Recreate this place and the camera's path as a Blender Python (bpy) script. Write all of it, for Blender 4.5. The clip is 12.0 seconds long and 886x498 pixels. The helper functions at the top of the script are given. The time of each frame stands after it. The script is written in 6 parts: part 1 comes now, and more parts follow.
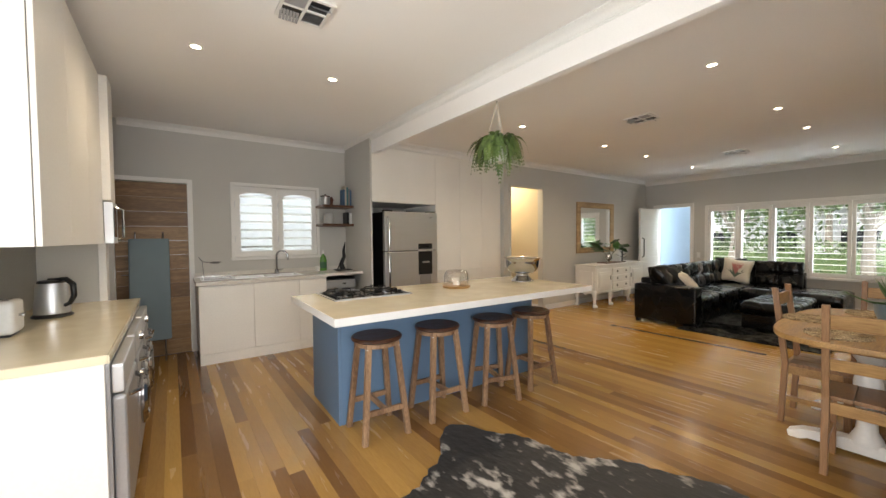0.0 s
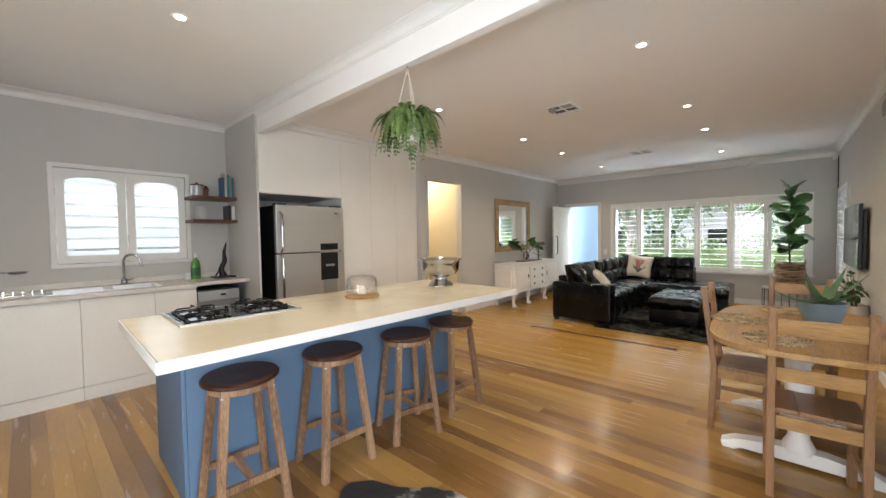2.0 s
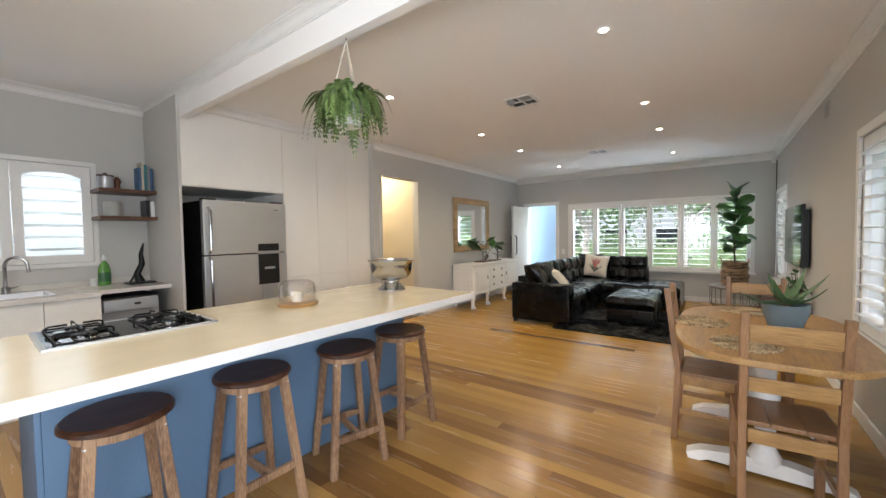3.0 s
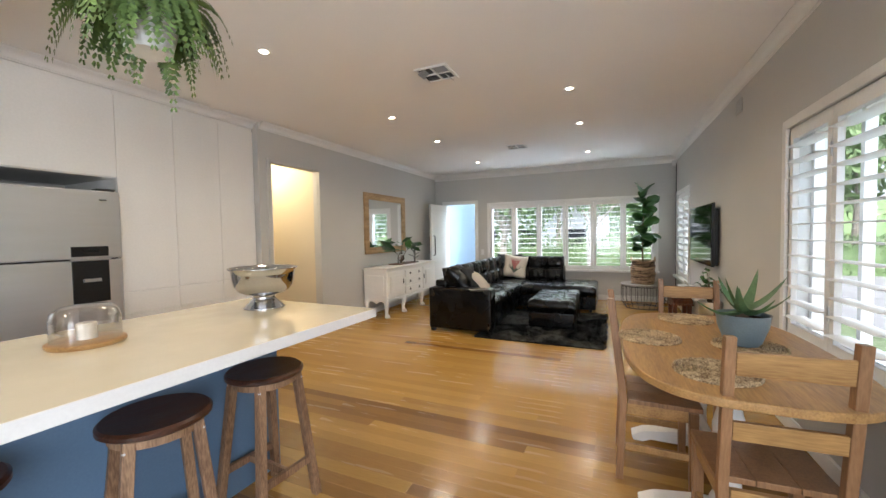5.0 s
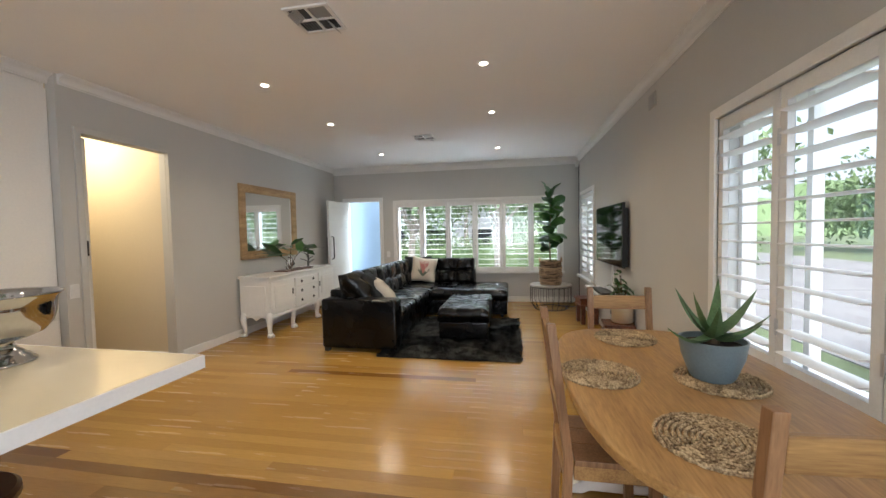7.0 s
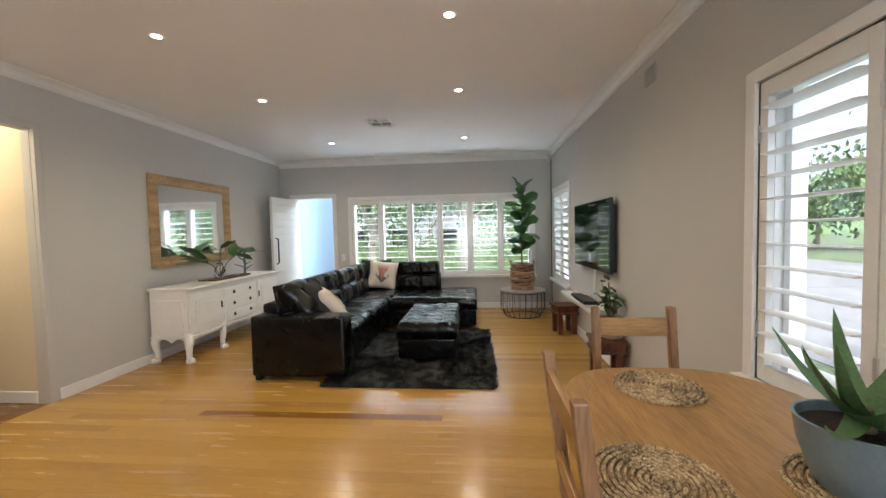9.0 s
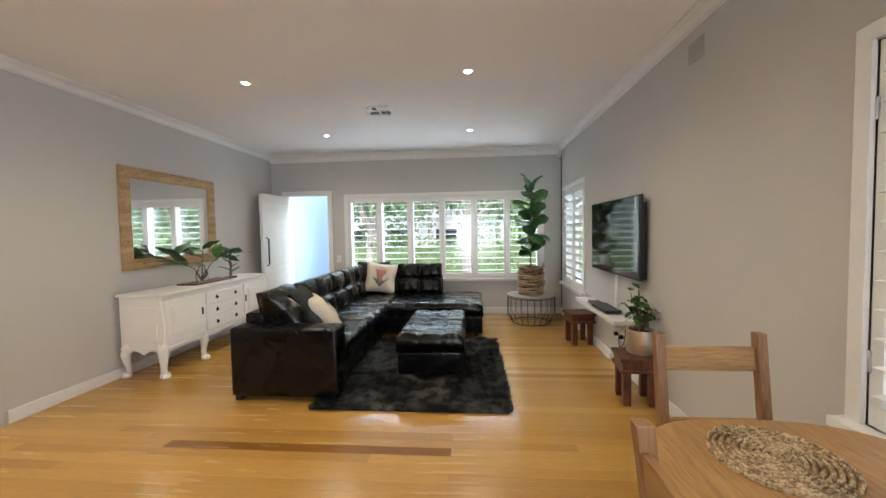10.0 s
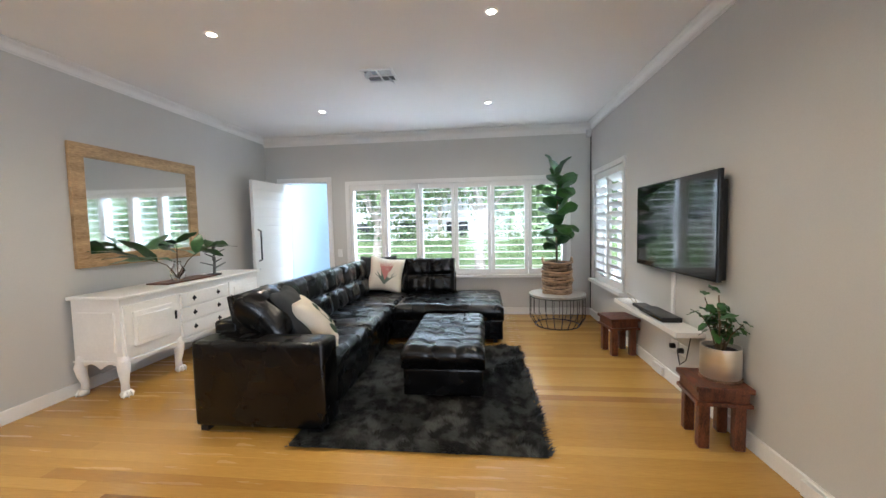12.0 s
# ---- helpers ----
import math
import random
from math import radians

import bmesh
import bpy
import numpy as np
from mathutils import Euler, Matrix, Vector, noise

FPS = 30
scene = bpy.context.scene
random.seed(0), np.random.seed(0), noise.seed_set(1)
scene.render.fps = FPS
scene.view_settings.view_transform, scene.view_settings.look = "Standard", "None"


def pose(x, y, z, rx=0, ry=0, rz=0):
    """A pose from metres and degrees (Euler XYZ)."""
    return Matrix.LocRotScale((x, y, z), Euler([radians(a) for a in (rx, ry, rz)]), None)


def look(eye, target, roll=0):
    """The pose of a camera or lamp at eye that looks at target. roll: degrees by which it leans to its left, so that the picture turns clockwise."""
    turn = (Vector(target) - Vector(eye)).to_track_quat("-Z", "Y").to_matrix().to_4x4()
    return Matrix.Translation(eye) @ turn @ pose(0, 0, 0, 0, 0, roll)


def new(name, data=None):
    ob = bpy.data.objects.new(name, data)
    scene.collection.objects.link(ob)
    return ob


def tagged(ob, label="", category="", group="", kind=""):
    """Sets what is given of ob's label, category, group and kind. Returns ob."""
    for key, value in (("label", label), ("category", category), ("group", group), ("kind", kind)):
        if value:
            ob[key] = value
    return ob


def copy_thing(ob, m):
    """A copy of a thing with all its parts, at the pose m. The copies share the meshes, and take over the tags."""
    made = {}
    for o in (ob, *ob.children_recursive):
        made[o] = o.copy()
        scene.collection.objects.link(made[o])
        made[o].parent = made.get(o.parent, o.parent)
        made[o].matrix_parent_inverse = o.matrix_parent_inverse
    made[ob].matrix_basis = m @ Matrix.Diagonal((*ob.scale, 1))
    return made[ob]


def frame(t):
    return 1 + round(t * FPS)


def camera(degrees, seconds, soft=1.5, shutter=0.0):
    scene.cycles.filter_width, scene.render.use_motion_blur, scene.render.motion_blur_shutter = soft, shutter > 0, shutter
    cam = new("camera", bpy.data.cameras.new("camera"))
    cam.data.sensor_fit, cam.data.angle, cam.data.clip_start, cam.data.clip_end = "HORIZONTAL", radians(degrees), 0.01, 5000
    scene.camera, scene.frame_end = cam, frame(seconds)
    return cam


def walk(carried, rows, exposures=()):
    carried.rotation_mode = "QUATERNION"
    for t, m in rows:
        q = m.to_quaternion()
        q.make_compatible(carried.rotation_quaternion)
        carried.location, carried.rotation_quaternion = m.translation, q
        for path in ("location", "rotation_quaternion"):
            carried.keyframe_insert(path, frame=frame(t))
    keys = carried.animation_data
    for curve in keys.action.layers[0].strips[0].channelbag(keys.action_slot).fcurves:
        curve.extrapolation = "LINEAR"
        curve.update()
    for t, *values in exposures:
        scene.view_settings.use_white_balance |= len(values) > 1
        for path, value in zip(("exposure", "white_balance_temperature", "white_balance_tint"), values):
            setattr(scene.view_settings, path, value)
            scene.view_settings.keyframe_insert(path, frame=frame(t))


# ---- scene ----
cam = camera(99.4, 12.0)
PATH = [
    (0, (-0.017, 0.06, 1.4), (1.151, 1.683, 1.339), -0.6),
    (0.5, (0.085, 0.142, 1.401), (1.332, 1.705, 1.337), -0.7),
    (1, (0.191, 0.29, 1.394), (1.562, 1.745, 1.33), -0.7),
    (1.5, (0.288, 0.384, 1.392), (1.746, 1.752, 1.322), -0.7),
    (2, (0.453, 0.487, 1.389), (1.939, 1.824, 1.318), -0.9),
    (2.5, (0.59, 0.549, 1.383), (2.126, 1.827, 1.312), -0.9),
    (3, (0.745, 0.622, 1.38), (2.359, 1.8, 1.306), -0.9),
    (5, (1.415, 0.886, 1.362), (3.239, 1.703, 1.285), -1.0),
    (5.5, (1.572, 0.963, 1.343), (3.464, 1.607, 1.265), -1.2),
    (6, (1.728, 1.016, 1.354), (3.676, 1.463, 1.27), -1.1),
    (6.5, (1.911, 1.047, 1.354), (3.87, 1.443, 1.267), -1.1),
    (7, (2.121, 1.04, 1.367), (4.087, 1.4, 1.282), -1.1),
    (7.5, (2.299, 1.06, 1.381), (4.277, 1.342, 1.289), -1.1),
    (9.5, (3.038, 1.151, 1.372), (5.029, 1.32, 1.285), -1.2),
    (10, (3.249, 1.218, 1.381), (5.24, 1.383, 1.291), -1.0),
    (10.5, (3.411, 1.268, 1.373), (5.403, 1.425, 1.272), -1.1),
    (11, (3.615, 1.294, 1.367), (5.605, 1.449, 1.249), -1.1),
    (11.5, (3.757, 1.303, 1.358), (5.746, 1.478, 1.236), -1.2),
    (12, (3.931, 1.318, 1.343), (5.915, 1.536, 1.219), -1.2),
]
walk(cam, [(t, look(eye, target, roll)) for t, eye, target, roll in PATH], [(0, 1.34, 6700, 10), (0.8, 1.5, 6600, 10), (2.5, 1.6, 6050, 10), (5, 1.67, 5950, 10), (6, 1.53, 5950, 10), (7.5, 1.46, 6000, 10), (9.5, 1.68, 6000, 10), (12, 1.95, 5600, 10)])

# ---- world and lights ----
world = bpy.data.worlds.new("sky")
scene.world = world
world.use_nodes = True
sky = world.node_tree.nodes.new("ShaderNodeTexSky")
sky.sky_type, sky.sun_disc = "NISHITA", False
sky.sun_elevation, sky.sun_rotation = radians(53), radians(270)
sky.air_density, sky.dust_density = 0.7, 9.0
world.node_tree.nodes["Background"].inputs[1].default_value = 0.15
cloud = world.node_tree.nodes.new("ShaderNodeMix")
cloud.data_type = "RGBA"
cloud.inputs["Factor"].default_value = 0.5
cloud.inputs["B"].default_value = (4.6, 4.9, 5.2, 1)
world.node_tree.links.new(sky.outputs[0], cloud.inputs["A"])
world.node_tree.links.new(cloud.outputs["Result"], world.node_tree.nodes["Background"].inputs[0])
sun = new("sun", bpy.data.lights.new("sun", "SUN"))
sun.data.energy, sun.data.angle, sun.data.color = 1.7, radians(10), (1.0, 0.97, 0.92)
sun.matrix_world = look((0, 0, 20), (15.0, 0.0, 0))


def window_light(eye, w, h, target, watts, color=(0.76, 0.90, 1.0)):
    """Skylight falling in through an opening."""
    d = bpy.data.lights.new("window_light", "AREA")
    d.shape, d.size, d.size_y, d.energy, d.color = "RECTANGLE", w, h, watts, color
    ob = new("window_light", d)
    ob.matrix_world = look(eye, target)
    return ob


window_light((10.25, 1.75, 2.62), 3.4, 0.9, (6.0, 1.75, 0.9), 150)
window_light((3.2, -0.90, 2.85), 3.4, 0.8, (3.2, 3.2, 0.8), 24, (0.62, 0.82, 1.0))
window_light((8.85, -0.85, 2.75), 1.2, 0.8, (8.6, 2.5, 0.8), 30)
window_light((1.2, 6.45, 2.8), 1.2, 0.7, (1.2, 3.8, 0.9), 52)
# daylight thrown up from the ground outside
window_light((10.1, 1.75, 0.05), 3.2, 0.5, (6.8, 1.75, 2.7), 60, (0.95, 0.97, 0.95))
window_light((-2.75, 1.15, 1.15), 2.1, 2.0, (3, 2.6, 1.5), 28, (0.95, 0.97, 1.0))
window_light((0.1, -0.50, 1.4), 2.2, 1.3, (3.0, 4.8, 1.7), 29, (0.97, 0.98, 1.0))


# ---- materials ----
def material(name, color, rough=0.5, metal=0.0, vary=0.08, scale=3.0, fine=60.0, bump=0.05, coat=0.0, spec=0.5, tint=None, per_object=0.0, stretch=(1, 1, 1), trans=0.0, ior=1.45, sheen=0.0, span=0.4):
    """Principled surface with broad stains and fine grain in colour, gloss and relief."""
    m = bpy.data.materials.new(name)
    m.use_nodes = True
    nt = m.node_tree
    n, l = nt.nodes, nt.links
    b = n["Principled BSDF"]
    co = n.new("ShaderNodeTexCoord")
    mp = n.new("ShaderNodeMapping")
    mp.inputs["Scale"].default_value = stretch
    l.new(co.outputs["Object"], mp.inputs["Vector"])
    big, small = n.new("ShaderNodeTexNoise"), n.new("ShaderNodeTexNoise")
    big.inputs["Scale"].default_value, small.inputs["Scale"].default_value = scale, fine
    big.inputs["Detail"].default_value, small.inputs["Detail"].default_value = 4, 3
    for t in (big, small):
        l.new(mp.outputs[0], t.inputs["Vector"])
    add = n.new("ShaderNodeMath")
    add.operation = "ADD"
    l.new(big.outputs["Fac"], add.inputs[0])
    l.new(small.outputs["Fac"], add.inputs[1])
    last = add
    if per_object:
        oi, mu = n.new("ShaderNodeObjectInfo"), n.new("ShaderNodeMath")
        mu.operation = "MULTIPLY_ADD"
        mu.inputs[1].default_value, mu.inputs[2].default_value = per_object, -per_object / 2
        l.new(oi.outputs["Random"], mu.inputs[0])
        ad = n.new("ShaderNodeMath")
        l.new(add.outputs[0], ad.inputs[0])
        l.new(mu.outputs[0], ad.inputs[1])
        last = ad
    ramp = n.new("ShaderNodeMapRange")
    ramp.inputs[1].default_value, ramp.inputs[2].default_value = 1 - span, 1 + span
    l.new(last.outputs[0], ramp.inputs[0])
    mix = n.new("ShaderNodeMix")
    mix.data_type = "RGBA"
    dark = tint or tuple(c * (1 - 2 * vary) for c in color)
    lite = tuple(min(1, c * (1 + vary)) for c in color)
    mix.inputs["A"].default_value, mix.inputs["B"].default_value = (*dark, 1), (*lite, 1)
    l.new(ramp.outputs[0], mix.inputs["Factor"])
    l.new(mix.outputs["Result"], b.inputs["Base Color"])
    rr = n.new("ShaderNodeMapRange")
    rr.inputs[1].default_value, rr.inputs[2].default_value = 0.3, 0.7
    rr.inputs[3].default_value, rr.inputs[4].default_value = max(0.02, rough - 0.06), min(1, rough + 0.06)
    l.new(big.outputs["Fac"], rr.inputs[0])
    l.new(rr.outputs[0], b.inputs["Roughness"])
    if bump:
        bp = n.new("ShaderNodeBump")
        bp.inputs["Strength"].default_value, bp.inputs["Distance"].default_value = bump, 0.01
        l.new(add.outputs[0], bp.inputs["Height"])
        l.new(bp.outputs[0], b.inputs["Normal"])
    b.inputs["Metallic"].default_value = metal
    b.inputs["Specular IOR Level"].default_value = spec
    b.inputs["Coat Weight"].default_value = coat
    b.inputs["Coat Roughness"].default_value = 0.12
    b.inputs["Transmission Weight"].default_value = trans
    b.inputs["IOR"].default_value = ior
    b.inputs["Sheen Weight"].default_value = sheen
    return m


def glow(name, color, strength):
    m = bpy.data.materials.new(name)
    m.use_nodes = True
    b = m.node_tree.nodes["Principled BSDF"]
    b.inputs["Base Color"].default_value = (*color, 1)
    b.inputs["Emission Color"].default_value = (*color, 1)
    b.inputs["Emission Strength"].default_value = strength
    return m


WALL = material("wall_paint", (0.56, 0.55, 0.525), 0.75, vary=0.03, scale=1.2, fine=140, bump=0.03)
CEIL = material("ceiling_paint", (0.89, 0.875, 0.86), 0.85, vary=0.02, scale=1.0, fine=120, bump=0.02)
TRIM = material("white_trim_paint", (0.8, 0.79, 0.77), 0.45, vary=0.03, scale=4, fine=80, bump=0.02)
CABW = material("cabinet_white", (0.85, 0.83, 0.79), 0.4, vary=0.03, scale=2, fine=60, bump=0.015)
CREAM = material("cream_worktop", (0.78, 0.69, 0.5), 0.16, vary=0.015, scale=6, fine=240, bump=0.005, coat=0.3)
GREYTOP = material("pale_worktop", (0.7, 0.67, 0.62), 0.2, vary=0.06, scale=12, fine=300, bump=0.005)
BLUE = material("slate_blue_paint", (0.13, 0.215, 0.335), 0.5, vary=0.05, scale=2, fine=90, bump=0.02)
PLANK = material("floor_boards", (0.49, 0.285, 0.095), 0.25, vary=0.1, scale=2.6, fine=30, bump=0.012, coat=0.22, stretch=(3.5, 0.35, 1))


def board_tones(m, tones):
    """Gives each board its own tone, with the grain laid over it."""
    n, l = m.node_tree.nodes, m.node_tree.links
    oi, cr, mu = n.new("ShaderNodeObjectInfo"), n.new("ShaderNodeValToRGB"), n.new("ShaderNodeMix")
    for k, (p, c) in enumerate(tones):
        e = cr.color_ramp.elements[k] if k < 2 else cr.color_ramp.elements.new(p)
        e.position, e.color = p, (*c, 1)
    l.new(oi.outputs["Random"], cr.inputs[0])
    grain = [q for q in n if q.bl_idname == "ShaderNodeMix"][0]
    grain.inputs["A"].default_value, grain.inputs["B"].default_value = (0.78, 0.75, 0.71, 1), (1.0, 1.0, 1.0, 1)
    mu.data_type, mu.blend_type = "RGBA", "MULTIPLY"
    mu.inputs["Factor"].default_value = 1.0
    l.new(cr.outputs[0], mu.inputs["A"])
    l.new(grain.outputs["Result"], mu.inputs["B"])
    l.new(mu.outputs["Result"], n["Principled BSDF"].inputs["Base Color"])


board_tones(PLANK, [(0.0, (0.175, 0.082, 0.024)), (1.0, (0.52, 0.31, 0.088)), (0.13, (0.23, 0.115, 0.033)), (0.3, (0.30, 0.16, 0.046)), (0.5, (0.37, 0.205, 0.058)), (0.8, (0.45, 0.26, 0.073))])
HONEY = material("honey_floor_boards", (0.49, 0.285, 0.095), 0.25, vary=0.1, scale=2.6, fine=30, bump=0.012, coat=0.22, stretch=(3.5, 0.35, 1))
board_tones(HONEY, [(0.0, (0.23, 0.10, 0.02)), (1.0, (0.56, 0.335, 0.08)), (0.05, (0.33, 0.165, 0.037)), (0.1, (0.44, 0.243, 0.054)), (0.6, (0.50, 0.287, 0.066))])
SUB = material("floor_gap", (0.12, 0.06, 0.028), 0.7)
LEATHER = material("black_leather", (0.003, 0.003, 0.0032), 0.27, vary=0.3, scale=5, fine=160, bump=0.05, spec=0.22, coat=0.28)
WEATHERED = material("weathered_wood", (0.30, 0.185, 0.105), 0.5, vary=0.2, scale=3, fine=40, bump=0.08, per_object=0.3, stretch=(5, 5, 0.6), tint=(0.13, 0.07, 0.038), span=0.25)
PINE = material("pine_wood", (0.42, 0.248, 0.092), 0.38, vary=0.12, scale=2.2, fine=24, bump=0.04, stretch=(0.6, 6, 6), tint=(0.25, 0.128, 0.046), per_object=0.15, span=0.3)
PINEV = material("pine_wood_upright", (0.31, 0.168, 0.08), 0.42, vary=0.15, scale=2.2, fine=24, bump=0.04, stretch=(6, 6, 0.6), tint=(0.2, 0.105, 0.048), per_object=0.15, span=0.32)
DARKW = material("dark_stained_wood", (0.065, 0.026, 0.014), 0.34, vary=0.3, scale=4, fine=40, bump=0.05, stretch=(1, 8, 1), span=0.25)
WALNUT = material("walnut_shelf", (0.13, 0.06, 0.03), 0.45, vary=0.2, scale=3, fine=30, bump=0.03, stretch=(0.8, 6, 6), tint=(0.06, 0.025, 0.012), span=0.25)
REDW = material("dark_red_wood", (0.14, 0.045, 0.02), 0.36, vary=0.3, scale=4, fine=40, bump=0.1, stretch=(2, 6, 2), tint=(0.035, 0.011, 0.006), span=0.22)
FRAMEW = material("mirror_frame_wood", (0.47, 0.32, 0.17), 0.55, vary=0.2, scale=3, fine=30, bump=0.1, stretch=(0.8, 5, 5), tint=(0.26, 0.16, 0.07), span=0.25)
DOORW = material("door_wood", (0.33, 0.20, 0.095), 0.45, vary=0.15, scale=3, fine=22, bump=0.06, stretch=(0.6, 5, 8), tint=(0.17, 0.092, 0.042), per_object=0.5, span=0.3)
STEEL = material("brushed_steel", (0.66, 0.67, 0.69), 0.44, 0.9, vary=0.04, scale=2, fine=200, bump=0.0, stretch=(1, 1, 12))
CHROME = material("chrome", (0.52, 0.52, 0.53), 0.08, 1.0, vary=0.04, scale=5, fine=80, bump=0.0)
BLACKM = material("black_metal", (0.015, 0.015, 0.016), 0.4, 0.6, vary=0.2, scale=10, fine=100)
BLACKP = material("black_plastic", (0.012, 0.012, 0.013), 0.35, vary=0.2, scale=8, fine=100, bump=0.02)
SCREEN = material("dark_screen", (0.006, 0.007, 0.008), 0.06, vary=0.1, bump=0.0, spec=0.7)
MIRROR = material("mirror_glass", (0.88, 0.9, 0.9), 0.02, 1.0, vary=0.0, bump=0.0)
OLDWHITE = material("distressed_white_paint", (0.88, 0.865, 0.83), 0.5, vary=0.03, scale=6, fine=50, bump=0.008)
LEAF = material("leaf_green", (0.05, 0.135, 0.03), 0.35, vary=0.3, scale=8, fine=60, bump=0.05, per_object=0.5, tint=(0.015, 0.05, 0.015))
FERNM = material("fern_green", (0.15, 0.225, 0.062), 0.55, vary=0.3, scale=9, fine=40, bump=0.03, tint=(0.03, 0.062, 0.018), span=0.25)
ALOEM = material("aloe_green", (0.09, 0.17, 0.07), 0.45, vary=0.25, scale=10, fine=90, bump=0.04)
STEM = material("stem_brown", (0.13, 0.09, 0.05), 0.7, vary=0.2)
SOIL = material("dark_soil", (0.03, 0.02, 0.014), 0.95, vary=0.4, scale=30, fine=120, bump=0.5)
POTBLUE = material("blue_grey_glaze", (0.20, 0.27, 0.31), 0.4, vary=0.08, scale=6, fine=90)
RATTAN = material("rattan_band", (0.34, 0.23, 0.14), 0.6, vary=0.3, scale=14, fine=90, bump=0.2, per_object=1.0, tint=(0.05, 0.026, 0.015), span=0.35)
SEAG = material("seagrass", (0.52, 0.40, 0.24), 0.75, vary=0.2, scale=40, fine=160, bump=0.4, tint=(0.2, 0.13, 0.065), span=0.2)
RUGM = material("shaggy_black_pile", (0.048, 0.05, 0.046), 0.9, vary=0.1, scale=4.5, fine=11, bump=0.4, tint=(0.0008, 0.0008, 0.0008), span=0.11)
LINEN = material("cream_linen", (0.68, 0.62, 0.52), 0.85, vary=0.06, scale=6, fine=220, bump=0.15)
CHARC = material("charcoal_cloth", (0.03, 0.033, 0.035), 0.9, vary=0.2, scale=6, fine=220, bump=0.2)
GREYP = material("grey_appliance", (0.42, 0.42, 0.43), 0.35, 0.5, vary=0.05, scale=3, fine=90, bump=0.01)
PAPER = material("white_plastic", (0.75, 0.75, 0.74), 0.4, vary=0.04)
PASSAGE = material("passage_cream_paint", (0.7, 0.61, 0.45), 0.75, vary=0.03, scale=1, fine=100, bump=0.02)
SPLASH = material("splashback_grey", (0.3, 0.3, 0.29), 0.35, vary=0.06, scale=3, fine=80)
CLEAR = material("clear_glass", (0.98, 0.99, 0.99), 0.02, vary=0.0, bump=0.0, trans=1.0)
PANE = bpy.data.materials.new("window_pane")
PANE.use_nodes = True
_n, _l = PANE.node_tree.nodes, PANE.node_tree.links
_t, _g, _m = _n.new("ShaderNodeBsdfTransparent"), _n.new("ShaderNodeBsdfGlossy"), _n.new("ShaderNodeMixShader")
_g.inputs["Roughness"].default_value = 0.02
_m.inputs[0].default_value = 0.04
_l.new(_t.outputs[0], _m.inputs[1])
_l.new(_g.outputs[0], _m.inputs[2])
_l.new(_m.outputs[0], _n["Material Output"].inputs[0])
THIN = PANE.copy()
THIN.name = "thin_clear_glass"
_f = THIN.node_tree.nodes.new("ShaderNodeLayerWeight")
_f.inputs[0].default_value = 0.55
THIN.node_tree.links.new(_f.outputs["Facing"], THIN.node_tree.nodes["Mix Shader"].inputs[0])
BULB = glow("downlight_lens", (1.0, 0.86, 0.62), 14.0)


# ---- mesh tools ----
class Build:
    """Collects vertices and faces of one mesh."""

    def __init__(self):
        self.v, self.f = [], []

    def add(self, verts, faces, m=None):
        o = len(self.v)
        self.v += [tuple(m @ Vector(p)) if m else tuple(p) for p in verts]
        self.f += [tuple(i + o for i in f) for f in faces]
        return self

    def box(self, x0, x1, y0, y1, z0, z1, m=None):
        vs = [(x, y, z) for z in (z0, z1) for x, y in ((x0, y0), (x1, y0), (x1, y1), (x0, y1))]
        return self.add(vs, [(3, 2, 1, 0), (4, 5, 6, 7), (0, 1, 5, 4), (1, 2, 6, 5), (2, 3, 7, 6), (3, 0, 4, 7)], m)

    def tube(self, points, radii, seg=10, cap=True, flat=1.0):
        pts = [Vector(p) for p in points]
        if not isinstance(radii, (list, tuple)):
            radii = [radii] * len(pts)
        rings = []
        span = pts[-1] - pts[0]
        ref = Vector((0, 1, 0)) if abs(span.z) > 0.7 * max(span.length, 1e-6) and span.length > 1e-4 else Vector((0, 0, 1))
        for i, p in enumerate(pts):
            d = (pts[min(i + 1, len(pts) - 1)] - pts[max(i - 1, 0)]).normalized()
            a = d.cross(ref)
            if a.length < 1e-3:
                a = Vector((1, 0, 0))
            a.normalize()
            c = a.cross(d).normalized()
            rings.append([p + (a * math.cos(2 * math.pi * k / seg) + c * math.sin(2 * math.pi * k / seg) * flat) * radii[i] for k in range(seg)])
        fs = [(i * seg + k, i * seg + (k + 1) % seg, (i + 1) * seg + (k + 1) % seg, (i + 1) * seg + k) for i in range(len(pts) - 1) for k in range(seg)]
        if cap:
            fs += [tuple(range(seg))[::-1], tuple((len(pts) - 1) * seg + k for k in range(seg))]
        return self.add([v for r in rings for v in r], fs)

    def lathe(self, profile, c=(0, 0, 0), seg=32, sx=1.0, sy=1.0):
        n = len(profile)
        vs = [(c[0] + sx * r * math.cos(2 * math.pi * k / seg), c[1] + sy * r * math.sin(2 * math.pi * k / seg), c[2] + z) for k in range(seg) for r, z in profile]
        fs = [(k * n + i, ((k + 1) % seg) * n + i, ((k + 1) % seg) * n + i + 1, k * n + i + 1) for k in range(seg) for i in range(n - 1)]
        return self.add(vs, fs)

    def prism(self, outline, z0, z1):
        n = len(outline)
        vs = [(x, y, z0) for x, y in outline] + [(x, y, z1) for x, y in outline]
        return self.add(vs, [tuple(range(n))[::-1], tuple(range(n, 2 * n))] + [(i, (i + 1) % n, (i + 1) % n + n, i + n) for i in range(n)])


